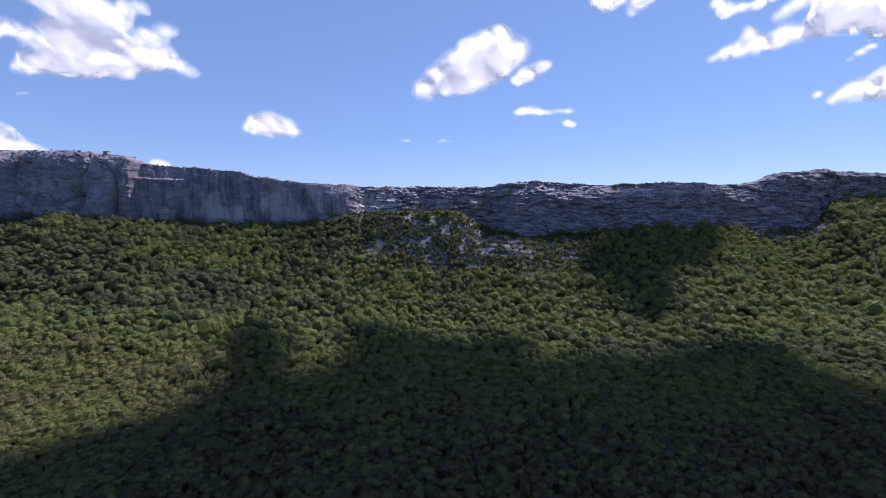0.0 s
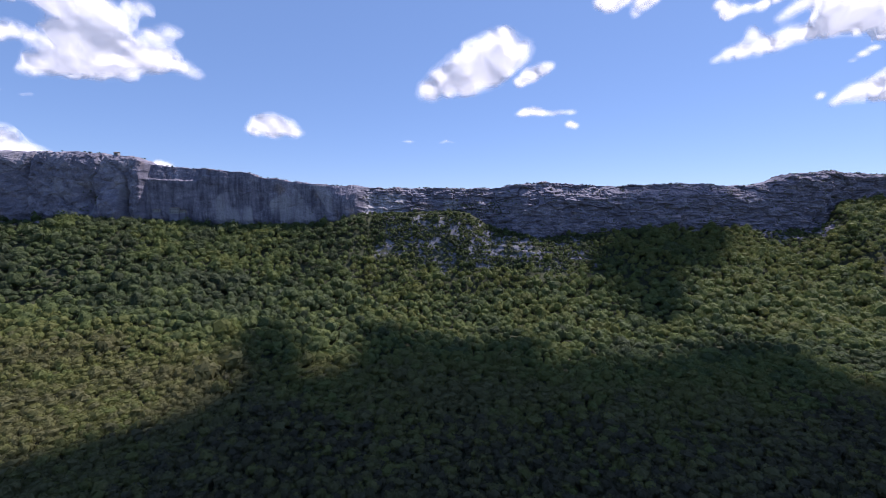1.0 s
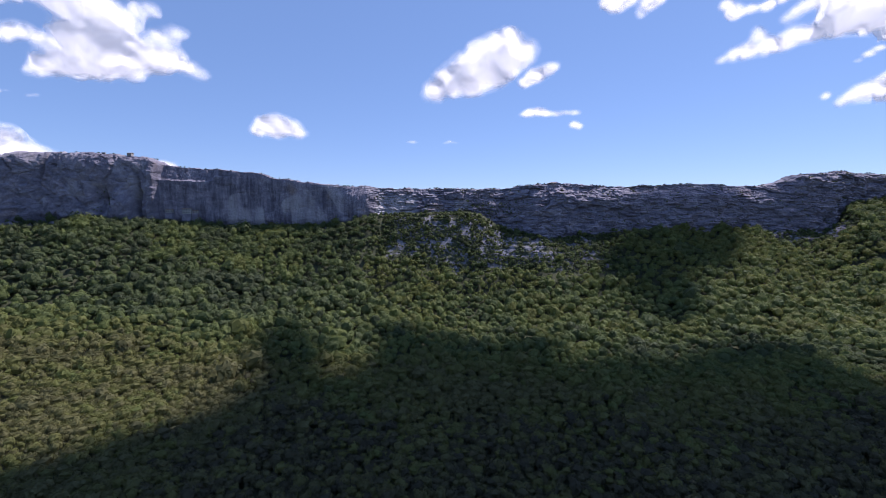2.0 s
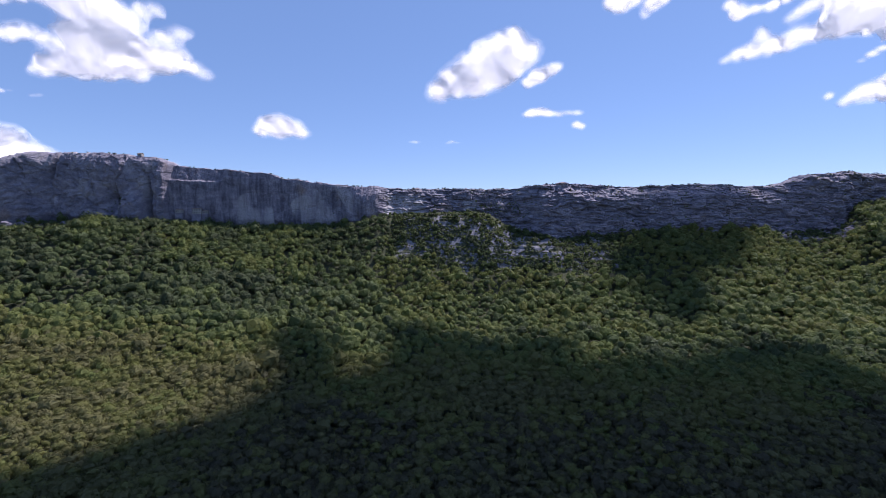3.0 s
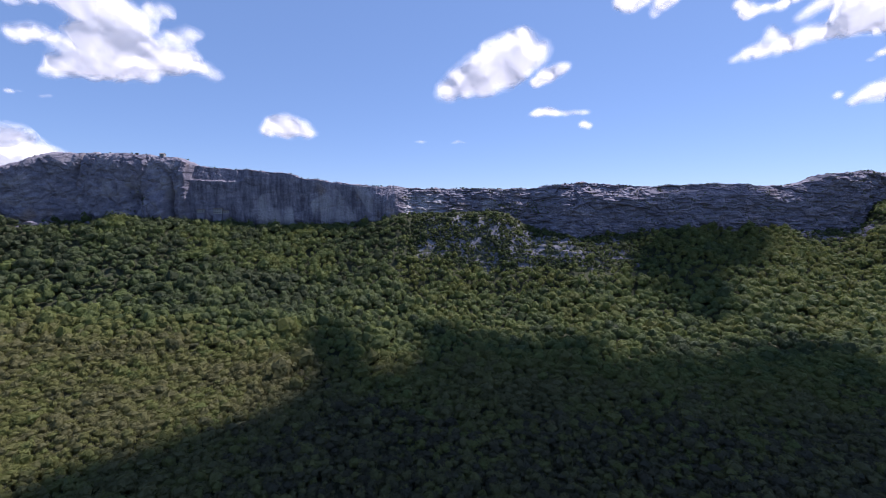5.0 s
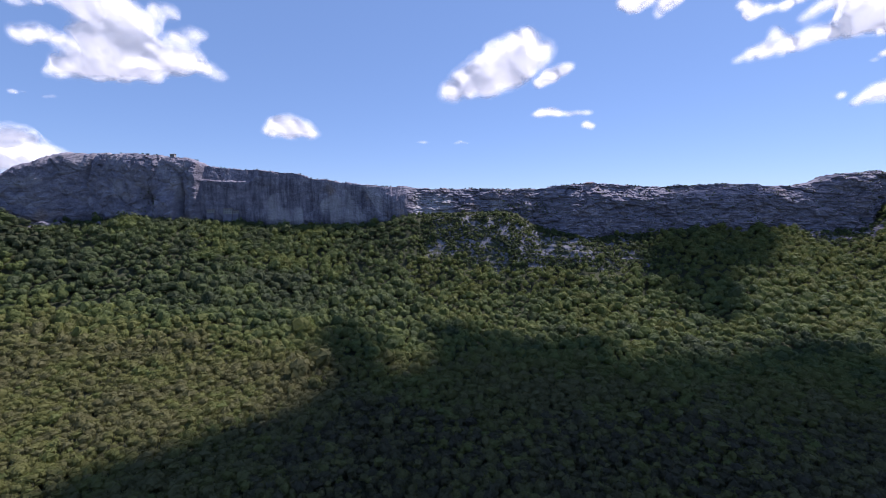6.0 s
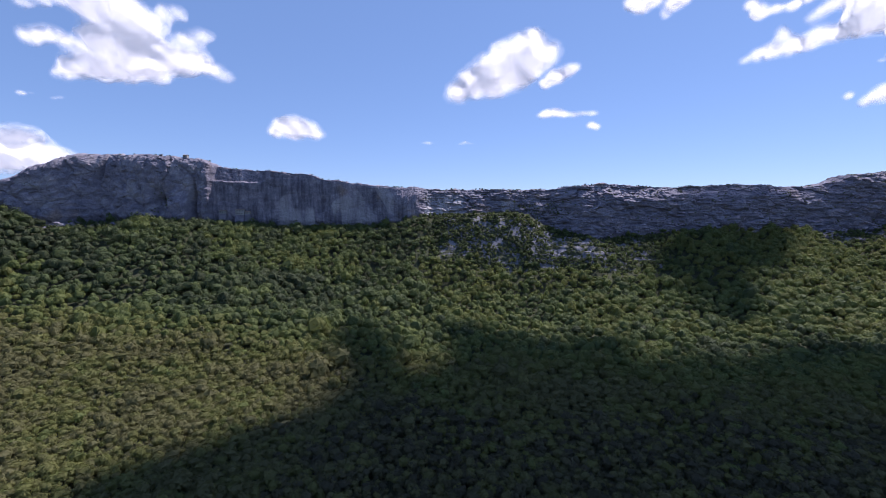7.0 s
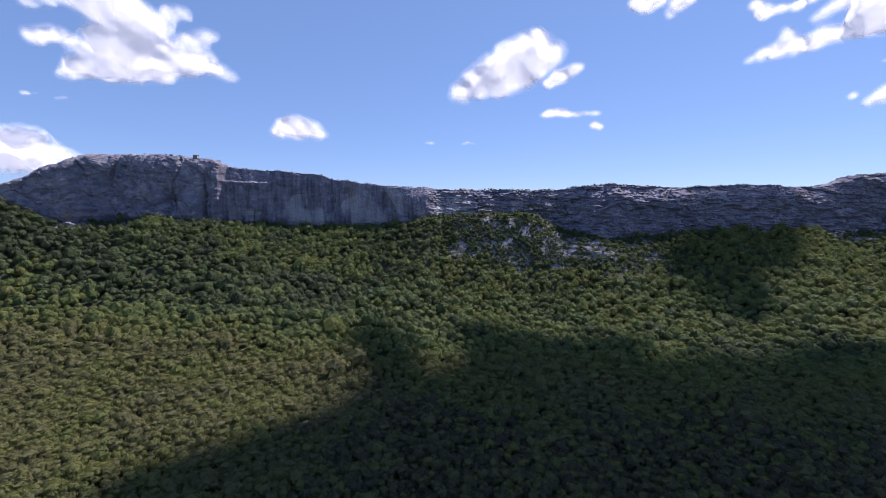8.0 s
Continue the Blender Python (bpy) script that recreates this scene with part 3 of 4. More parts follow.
def forest_places():
    """Where the trees stand: x, y, crown radius, height of the crown's middle, tint."""
    found = []
    y = 238.0
    row = 0
    while y < 850:
        gap = 4.9 + 4.1 * float(smooth(300, 600, y))
        xs = np.arange(-155 - y * 1.0, 30 + y * 0.985, gap * 0.5)
        x = xs + rng.uniform(-0.42, 0.42, len(xs)) * gap
        # the oak wood in the west stays finer than the beeches further up
        wide = 4.9 + 4.1 * smooth(300, 600, y + 0.05 * x) - 0.8 * smooth(640, 720, y) * smooth(-330, -200, x)
        take = rng.random(len(x)) < 0.5 * (gap / wide) ** 2
        take |= (np.arange(len(x)) + row) % 2 == 0
        take &= ~((np.arange(len(x)) + row) % 2 == 1) | (rng.random(len(x)) < 0.35 * (gap / wide - 0.8))
        x, wide = x[take], wide[take]
        yy = y + rng.uniform(-0.62, 0.62, len(x)) * gap
        d = line_y(x) - yy
        keep = d > 6
        rocky = rockiness(x, yy)
        bench = smooth(-140, -110, x) * (1 - smooth(60, 95, x)) * (1 - smooth(34, 50, d + 8 * value_noise(x / 25, yy / 25, 0, 86)))
        patch = value_noise(x / 16, yy / 16, 0, 81)
        keep &= rng.random(len(x)) > 0.8 * spur(x, d)
        keep &= rng.random(len(x)) > rocky * (1 - bench) * (0.72 + 0.30 * patch)
        r = wide * (0.61 + 0.08 * (1 - smooth(400, 560, yy))) * np.exp(rng.normal(0.02, 0.24, len(x))) * (1 - 0.45 * rocky)
        r = r * (1 - 0.25 * smooth(-190, -150, x) * (1 - smooth(190, 330, x)) * (1 - smooth(104, 128, d)))
        r = r * (1 + 0.20 * value_noise(x / 38, yy / 38, 1, 83))
        h = rng.uniform(4.6, 6.2, len(x)) * (1 - 0.6 * rocky) + 0.5 * r + rng.normal(0, 0.17, len(x)) * r
        r, h = r * (1 - 0.42 * bench), h * (1 - 0.48 * bench)
        olive = 0.60 * (1 - smooth(380, 520, yy + 0.16 * x + 26 * fbm(x / 60, yy / 60, 2, 3, 85))) + 0.08
        species = 0.42 * value_noise(x / 46, yy / 46, 3, 87) + 0.16 * value_noise(x / 13, yy / 13, 3, 89)
        tint = np.clip(0.9 * olive + 0.24 + species * 0.48 + rng.normal(0, 0.11, len(x)) - 0.25 * rocky + 0.05 * smooth(640, 700, yy) + 0.12 * smooth(60, 300, x) * smooth(480, 560, yy) - 0.14 * (1 - smooth(-330, -150, x)) * smooth(470, 600, yy + 40 * fbm(x / 50, yy / 50, 4, 3, 98)) * (1 - smooth(640, 700, yy)) - 0.12 * (1 - smooth(-520, -330, x)) * smooth(450, 590, yy) + 0.14 * smooth(-200, -100, x) * (1 - smooth(120, 260, x)) * smooth(540, 580, yy), 0, 0.89)
        tint = np.minimum(tint, 1.0 - 0.46 * smooth(455, 610, yy + 55 * fbm(x / 55, yy / 55, 6, 3, 97)) + 0.14 * rng.random(len(x)))
        dim_brown = smooth(-245, -170, x + 30 * value_noise(x / 40, yy / 40, 0, 95)) * (1 - smooth(330, 400, yy + 40 * value_noise(x / 50, yy / 50, 0, 96)))      # brown-grey trees, their dark tint also deepening the cloud's shade
        tint = np.where(rng.random(len(x)) < 0.6 * dim_brown, rng.uniform(0.94, 1.0, len(x)), tint)
        found.append(np.stack([x, yy, r, h, tint], 1)[keep])
        y += gap * 0.87 * (1 - 0.35 * float(smooth(690, 730, y)))
        row += 1
    # small trees and shrubs on the stony slope
    n = 9500
    x, d = rng.uniform(-165, 290, n), rng.uniform(4, 118, n)
    x = np.concatenate([x, rng.uniform(480, 720, 900), rng.uniform(-765, -600, 420)])
    d = np.concatenate([d, rng.uniform(4, 66, 900), rng.uniform(5, 46, 420)])
    yy = line_y(x) - d
    patch = value_noise(x / 15, yy / 9, 0, 81) + 0.6 * value_noise(x / 5, yy / 5, 0, 82)
    keep = (rng.random(len(x)) > 0.45 * spur(x, d)) & (patch > -0.34) & (rockiness(x, yy) > 0.3)
    r = np.exp(rng.normal(0.5, 0.38, len(x)))
    h = r * rng.uniform(0.7, 1.3, len(x))
    tint = np.clip(rng.normal(0.22, 0.16, len(x)), 0, 1)
    found.append(np.stack([x, yy, r, h, tint], 1)[keep])
    return np.concatenate(found)


def build_forest():
    places = forest_places()
    z = surface_z(places[:, 0], places[:, 1])
    stretch = (places[:, 1] < 292) & (np.abs(places[:, 0] + 60) < 80)
    chosen = np.where(stretch)[0][:300]
    single = np.zeros(len(places), bool)
    single[chosen] = True
    trunks = []
    for k in range(4):
        pieces = [tapered((0, 0, -0.6), (0.15, 0.1, 5.6), 0.24, 0.12, 7)]
        for j in range(5):
            a = j * 1.26 + k
            pieces.append(tapered((0.1, 0.07, 3.0 + 0.45 * j), (math.cos(a) * 1.9, math.sin(a) * 1.9, 5.4 + 0.4 * j), 0.09, 0.03, 5))
        v, f = joined(pieces)
        trunks.append(mesh_of("trunk", v, f, BARK, True))
    for i in chosen:
        x, y, r, h, tint = places[i]
        turn = rng.uniform(0, 6.28)
        tree = new("tree")
        tree.matrix_world = Matrix.LocRotScale((x, y, z[i]), Euler((0, 0, turn)), None)
        look_word = "dark brown-grey" if tint > 0.935 else "olive-brown" if tint > 0.66 else ("yellow-green" if tint > 0.42 else "deep green")
        tagged(tree, "%s broadleaf tree with a rounded crown on the wooded slope" % look_word, "tree", "trees of the hillside forest")
        trunk = new("trunk", trunks[i % 4])
        trunk.parent = tree
        trunk.scale = (1, 1, h / 7.5)
        v, f = NEAR_CROWNS[i % 10]
        me = mesh_of("crown", v * (r, r, r * 1.1) + (0, 0, h), f, LEAVES, False, tint=np.full(len(v), tint))
        new("crown", me).parent = tree
    rest = np.where(~single)[0]
    for name, pick, kinds, label in (
            ("forest_trees", places[rest, 1] < 470, MID_CROWNS, "dense spring forest of olive and green broadleaf crowns"),
            ("hillside_trees", (places[rest, 1] >= 470) & (places[rest, 1] < 655), FAR_CROWNS, "dense green broadleaf forest on the middle of the slope"),
            ("upper_trees", places[rest, 1] >= 655, UPPER_CROWNS, "dense green broadleaf forest and scrub below the cliff")):
        pieces, tints = [], []
        for i in rest[pick]:
            x, y, r, h, tint = places[i]
            v, f = (BUSHES if r < 2.2 else kinds)[rng.integers(8)]
            a = rng.uniform(0, 6.28)
            c, s = math.cos(a), math.sin(a)
            long, tall = rng.uniform(0.82, 1.25), rng.uniform(0.9, 1.4)
            vx, vy = v[:, 0] * long, v[:, 1] / long
            w = np.stack([(vx * c - vy * s) * r + x, (vx * s + vy * c) * r + y, v[:, 2] * r * tall + z[i] + h], 1)
            tv, tf = tapered((x, y, z[i] - 0.5), (x + 0.2, y, z[i] + h), 0.22, 0.1, 3)
            pieces += [(w, f), (tv, tf)]
            tints += [np.full(len(w), tint), np.full(len(tv), 0.95)]
        v, f = joined(pieces)
        tagged(new(name, mesh_of(name, v, f, LEAVES, False, tint=np.concatenate(tints))), label, "forest", kind="stuff")


build_forest()


def build_valley_trees():
    """The same wood goes on below the flight and behind it."""
    pieces, tints = [], []
    for k, y in enumerate(np.arange(-130, 236, 7.4)):
        for x in np.arange(-300, 190, 8.0) + (k % 2) * 4.0:
            px, py = x + rng.uniform(-2.6, 2.6), y + rng.uniform(-2.6, 2.6)
            v, f = BUSHES[rng.integers(8)]
            r, a = rng.uniform(3.4, 5.6), rng.uniform(0, 6.28)
            c, s = math.cos(a), math.sin(a)
            pieces.append((np.stack([(v[:, 0] * c - v[:, 1] * s) * r + px, (v[:, 0] * s + v[:, 1] * c) * r + py, v[:, 2] * r], 1), f, px, py, r))
            tints.append(np.full(len(v), np.clip(0.55 + 0.25 * rng.normal(), 0, 1)))
    z = ground_z(np.array([p[2] for p in pieces]), np.array([p[3] for p in pieces]))
    v, f = joined([(p[0] + (0, 0, float(z[k]) + 4.5 + 0.3 * p[4]), p[1]) for k, p in enumerate(pieces)])
    tagged(new("valley_trees", mesh_of("valley_trees", v, f, LEAVES, False, tint=np.concatenate(tints))),
           "olive and green broadleaf wood on the valley floor", "forest", kind="stuff")


build_valley_trees()


# bushes on the cliff's ledges and along its edge
def build_bushes():
    across = np.diff(CLIFF, axis=0)[:, :-1]
    along = np.diff(CLIFF, axis=1)[:-1]
    n = np.cross(along, across)
    n /= np.linalg.norm(n, axis=2)[:, :, None] + 1e-9
    p = CLIFF[:-1, :-1]
    wild = value_noise(p[:, :, 0] / 18, p[:, :, 2] / 14, 0, 91)
    chance = 0.030 * (n[:, :, 2] > 0.62) * (wild > -0.25) + 0.0035 * (n[:, :, 2] > 0.30) * (wild > 0.1)
    west = (p[:, :, 0] < -170)
    chance = chance * np.where(west, 0.55, 2.0)
    chance = chance + 0.10 * (np.abs(p[:, :, 0] + 594) < 14) * (np.abs(p[:, :, 2] - 177) < 17) * (wild > -0.4)
    bench = smooth(0, 20, p[:, :, 0]) * (1 - smooth(90, 125, p[:, :, 0])) * smooth(146, 154, p[:, :, 2]) * (1 - smooth(176, 184, p[:, :, 2] + 6 * wild))
    chance = chance + 0.16 * bench * (wild > -0.5)
    pick = rng.random(chance.shape) < chance
    spots = p[pick]
    pieces, tints = [], []
    for x, y, z in spots[rng.permutation(len(spots))[:3200]]:
        r = rng.uniform(0.7, 1.9)
        v, f = BUSHES[rng.integers(len(BUSHES))]
        a = rng.uniform(0, 6.28)
        c, s = math.cos(a), math.sin(a)
        pieces.append((np.stack([(v[:, 0] * c - v[:, 1] * s) * r + x, (v[:, 0] * s + v[:, 1] * c) * r + y, v[:, 2] * r + z + 0.45 * r], 1), f))
        tints.append(np.full(len(v), rng.uniform(0.0, 0.35)))
    v, f = joined(pieces)
    tagged(new("cliff_bushes", mesh_of("cliff_bushes", v, f, LEAVES, False, tint=np.concatenate(tints))),
           "dark low bushes scattered on ledges and rim of the cliff", "bushes", kind="stuff")


build_bushes()


# ---------------------------------------------------------------- clouds
CORNERS = [(a, b, c) for a in (0, 1) for b in (0, 1) for c in (0, 1)]


def skin(field, origin, step):
    """The closed surface where a field on a grid goes through zero (negative inside): points and quads."""
    shape = tuple(k - 1 for k in field.shape)

    def at(o):
        return field[o[0]:o[0] + shape[0], o[1]:o[1] + shape[1], o[2]:o[2] + shape[2]]

    total, count = np.zeros((*shape, 3)), np.zeros(shape)
    for p in CORNERS:
        for axis in range(3):
            if p[axis] == 0:
                q = tuple(p[k] + (k == axis) for k in range(3))
                u, w = at(p), at(q)
                cross = (u < 0) != (w < 0)
                t = np.where(cross, u / np.where(cross, u - w, 1), 0)
                for k in range(3):
                    total[..., k] += cross * (p[k] + (t if k == axis else 0))
                count += cross
    live = count > 0
    index = np.full(shape, -1, np.int64)
    index[live] = np.arange(live.sum())
    verts = (np.argwhere(live) + total[live] / count[live][:, None]) * step + origin
    quads = []
    for axis in range(3):
        b, c = (axis + 1) % 3, (axis + 2) % 3
        near = [slice(1, -1)] * 3
        near[axis] = slice(0, -1)
        far = list(near)
        far[axis] = slice(1, None)
        u, w = field[tuple(near)] < 0, field[tuple(far)] < 0
        spots = np.argwhere(u != w)
        flip = u[u != w]
        base = spots.copy()
        base[:, b] += 1
        base[:, c] += 1
        eb, ec = np.zeros(3, int), np.zeros(3, int)
        eb[b], ec[c] = 1, 1
        ring = [index[tuple((base - k).T)] for k in (eb + ec, ec, 0 * eb, eb)]
        quad = np.stack(ring, 1)
        quad[~flip] = quad[~flip][:, ::-1]
        quads.append(quad)
    return verts, np.concatenate(quads)


def cloud_field(lobes, step, grow, seed, flat, rough):
    """A heap of rounded lobes (x, y, z, radius, flattening of each) with cauliflower billows on its top and a flatter base."""
    lobes = np.array(lobes, float)
    pad = 0.35 * lobes[:, 3].max() + grow + 3 * step
    low = (lobes[:, :3] - lobes[:, 3:4]).min(0) - pad
    high = (lobes[:, :3] + lobes[:, 3:4]).max(0) + pad
    axes = [np.arange(a, b, step) for a, b in zip(low, high)]
    x, y, z = np.meshgrid(*axes, indexing="ij")
    f = np.zeros(x.shape)
    size = np.zeros(x.shape)
    for lx, ly, lz, r in lobes:
        dz = (z - lz) / flat
        dz = np.where(dz < 0, dz * 1.2, dz)
        e = np.sqrt(((x - lx) / 1.22) ** 2 + (y - ly) ** 2 + dz ** 2) / r
        w = np.exp(-4.0 * (e - 1))
        f += w
        size += w * r
    size = np.where(f > 1e-9, size / np.maximum(f, 1e-9), lobes[:, 3].min())
    dist = -np.log(np.maximum(f, 1e-9)) / 4.0 * size
    k = 1.0 / np.clip(np.median(lobes[:, 3]), 20, 80)
    big = np.abs(fbm(x * k * 1.3 + seed, y * k * 1.3, z * k * 1.3, 2, 101))
    fine = np.abs(fbm(x * k * 3.2, y * k * 3.2 + seed, z * k * 3.2, 2, 105))
    torn = fbm(x * k * 1.0, y * k * 1.0, z * k * 1.6 + seed, 3, 109)
    billow = rough * size * (0.30 * big + 0.26 * fine + 0.42 * torn - 0.05)
    rough_skin = dist - billow * (1 - smooth(0.30, 0.55, dist / size))
    dist = np.minimum(rough_skin, dist + 0.22 * size) - grow
    return dist, low


def pieces_of(mask):
    """The connected pieces of a mask, each as a flat mask; crumbs are left out."""
    left, found = mask.copy(), []
    while left.any():
        own = np.zeros_like(left)
        todo = [tuple(np.argwhere(left)[0])]
        left[todo[0]] = False
        while todo:
            i, j = todo.pop()
            own[i, j] = True
            for a, b in ((i + 1, j), (i - 1, j), (i, j + 1), (i, j - 1)):
                if 0 <= a < left.shape[0] and 0 <= b < left.shape[1] and left[a, b]:
                    left[a, b] = False
                    todo.append((a, b))
        if own.sum() >= 10:
            found.append(own.ravel())
    return found


def cloud_thing(label, lobes, step, flat, rough=1.0, veil=True, thin=0.0):
    seed = float(rng.integers(1000))
    r = max(float(np.mean([k[3] for k in lobes])), 24.0)
    f, low = cloud_field(lobes, step, 0.0, seed, flat, 0.35 * rough if veil else rough)
    if veil:
        f = f - (0.93 + 0.2 * thin) * float(f.min())
    v, q = skin(f, low, step)
    centre = float(np.mean([k[2] for k in lobes]))
    v = np.array(v)
    if veil:
        v[:, 1] -= 0.5 * (v[:, 2] - centre)
    ob = new("cloud", mesh_of("cloud", v, q, DEEP_CLOUD if veil else CLOUD, True))
    tagged(ob, label, "cloud", "fair-weather clouds")
    if veil:
        # the thinner droplets round the dense heart: a far and a near side, bulging as the heap does and meeting at its rim
        f, low = cloud_field(lobes, step, 0.30 * r, seed, flat, rough)
        near = -f.min(1)
        for k in range(4):
            p = np.pad(near, 1, mode="edge")
            near = (p[:-2, 1:-1] + p[2:, 1:-1] + p[1:-1, :-2] + p[1:-1, 2:] + 2 * near) / 6
        bulge = np.maximum(near, 0)
        for k in range(6):
            p = np.pad(bulge, 1, mode="edge")
            bulge = (p[:-2, 1:-1] + p[2:, 1:-1] + p[1:-1, :-2] + p[1:-1, 2:] + 2 * bulge) / 6
        inside = np.maximum(-f, 0.01)
        ys = low[1] + step * np.arange(f.shape[1])
        middle = (inside * ys[None, :, None]).sum(1) / inside.sum(1)
        for k in range(6):
            p = np.pad(middle, 1, mode="edge")
            middle = (p[:-2, 1:-1] + p[2:, 1:-1] + p[1:-1, :-2] + p[1:-1, 2:] + 2 * middle) / 6
        xs, zs = low[0] + step * np.arange(f.shape[0]), low[2] + step * np.arange(f.shape[2])
        x, z = np.meshgrid(xs, zs, indexing="ij")
        wave = 0.45 * r * fbm(x / r * 0.55, z / r * 0.55, seed, 2, 113)
        depth = np.clip(0.85 * near / r - 0.04 - thin, -0.6, 1.3).reshape(-1)
        q = np.array(grid_faces(*x.shape))
        shreds = pieces_of((depth[q] > -0.45).any(1).reshape(x.shape[0] - 1, x.shape[1] - 1))
        for side in (-1, 1):
            sheet = middle - 0.5 * (z - centre) + wave + side * (2.0 + 0.6 * np.sqrt(bulge * (bulge + 0.5 * r)))
            v = np.stack([x, sheet, z], 2).reshape(-1, 3)
            for keep in shreds:
                used, faces = np.unique(q[keep], return_inverse=True)
                rim = new("veil", mesh_of("veil", v[used], faces.reshape(-1, 4), VEIL, True, depth=depth[used]))
                rim.parent = ob
                tagged(rim, "thin torn rim of the cloud")
    return ob


def cloud(label, x, y, z, lobes, flat=0.85, thin=0.0):
    """A cumulus cloud round (x, y, z): lobes are (to the right, up, radius)."""
    full = [(x + dx, y + 0.6 * r * math.sin(1.7 * k + x), z + dz, r * 0.96) for k, (dx, dz, r) in enumerate(lobes)]
    return cloud_thing(label, full, max(5.0, y / 290.0), flat, thin=max(thin, 0.06 if flat < 0.8 else 0.0))


cloud("billowing white cumulus cloud with ragged grey-white base", -1542, 2050, 941,
      [(-340, -132, 33), (-263, -108, 53), (-174, -91, 76), (-74, -91, 86), (25, -92, 86), (125, -87, 76), (226, -75, 66), (300, -87, 50), (361, -116, 38), (405, -146, 25), (73, -133, 45), (-39, -138, 40), (-107, -7, 71), (-6, 28, 91), (-52, 101, 86), (-137, 132, 55), (35, 112, 66), (120, 64, 38), (78, -19, 71), (-9, -36, 81), (-431, 12, 38), (-368, 22, 43), (-306, 17, 38), (-245, -11, 38), (-398, 137, 27), (-323, 152, 33), (-236, 142, 30), (208, 88, 33), (257, 93, 27), (164, 52, 30), (266, -2, 33), (329, 11, 33), (371, 11, 22), (223, -26, 30), (-46, 208, 91)], thin=0.13)
cloud("bright white cumulus cloud with a soft grey underside", 122, 2050, 805,
      [(161, 55, 58), (91, 60, 68), (15, 31, 66), (-54, -2, 63), (-124, -36, 53), (-188, -85, 38), (-67, -68, 41), (50, -49, 38), (116, 96, 35), (-200, -106, 34), (-120, -84, 40), (-30, -66, 46), (60, -40, 50), (40, -14, 58), (112, 14, 60)])
cloud("small ragged white cloud beside a larger one", 449, 2360, 872,
      [(-72, -37, 29), (-25, -11, 38), (24, 14, 34), (66, 32, 21)])
cloud("thin white cloud drawn out sideways", 648, 2970, 822,
      [(-150, -11, 40), (-95, 10, 52), (-35, -6, 38), (25, -8, 34), (92, 2, 36), (160, 3, 32)], 0.5)
cloud("little white puff of cloud", 815, 3000, 743,
      [(-18, 6, 26), (19, -5, 22)])
cloud("small faint flat cloud low over the ridge", -275, 3600, 738,
      [(-55, 2, 22), (2, 2, 31), (55, -3, 18)], 0.5)
cloud("small faint flat cloud low over the ridge", 10, 3600, 732,
      [(-54, -5, 22), (-1, 7, 31), (56, -1, 22)], 0.5)
cloud("torn white cloud high over the ridge", 730, 1900, 1011,
      [(-106, 8, 28), (-65, -10, 28), (-20, 12, 23), (59, 3, 31), (36, -32, 16), (97, 20, 28)])
cloud("pale ragged cloud fragment high in the sky", 1238, 1950, 1023,
      [(-107, 4, 24), (-64, -19, 31), (-2, -10, 19), (60, -1, 24), (113, 26, 22)])
cloud("great sunlit white cumulus cloud, dazzling at its crown", 1505, 2030, 971,
      [(-305, -119, 15), (-253, -101, 28), (-194, -84, 37), (-176, -36, 24), (-186, -13, 17), (-121, -72, 37), (-56, -55, 37), (-18, -24, 31), (34, -33, 37), (99, -4, 49), (163, 34, 72), (253, 59, 89), (346, 42, 95), (-48, 50, 21), (-76, 29, 15), (-17, 73, 28), (34, 88, 37), (93, 103, 43), (424, 62, 115)])
cloud("white cloud with a flat base", 2094, 2300, 774,
      [(-137, -45, 23), (-78, -15, 43), (-7, 4, 57), (74, 26, 74), (151, 31, 74)])
cloud("thin veil of white cloud", 2049, 2300, 953,
      [(2, 1, 26), (41, 28, 28), (-43, -28, 17)], 0.5)
cloud("tiny white shred of cloud", 1908, 2400, 772,
      [(0, 0, 21)])
cloud("towering white cumulus cloud with a grey base beyond the cliff", -3234, 3400, 647,
      [(19, 99, 84), (91, 37, 84), (-65, 37, 143), (184, -21, 71), (-195, -12, 160), (-298, 9, 177), (279, -54, 50), (-10, -95, 101)], thin=0.08)
cloud("small white cloud with a domed top", -1172, 3200, 768,
      [(-140, -12, 46), (-76, 14, 60), (-6, 24, 68), (62, 2, 60), (124, -28, 44), (-20, -24, 52)])
cloud("small white cloud peeping over the ridge", -2568, 4200, 630,
      [(-41, 5, 47), (41, -5, 42)])
cloud("thin wisp of white cloud", -2510, 2600, 861,
      [(-32, 2, 29), (32, -1, 19)], 0.5)
cloud("thin wisp of white cloud", -2349, 2600, 839,
      [(-22, -1, 19), (23, 2, 19)], 0.5)


# clouds overhead, which cast the broad shadows on the forest
def overhead_cloud(label, lobes, height):
    """lobes are (x, y, radius) of the shadow's parts on the ground."""
    full = []
    for gx, gy, r in lobes:
        gz = float(ground_z(gx, gy)) + 9
        s = (height - gz) / SUN_WAY.z
        full.append((gx + SUN_WAY.x * s, gy + SUN_WAY.y * s, height, r * 0.88))
    return cloud_thing(label, full, 10.0, 0.5, 0.42, False)


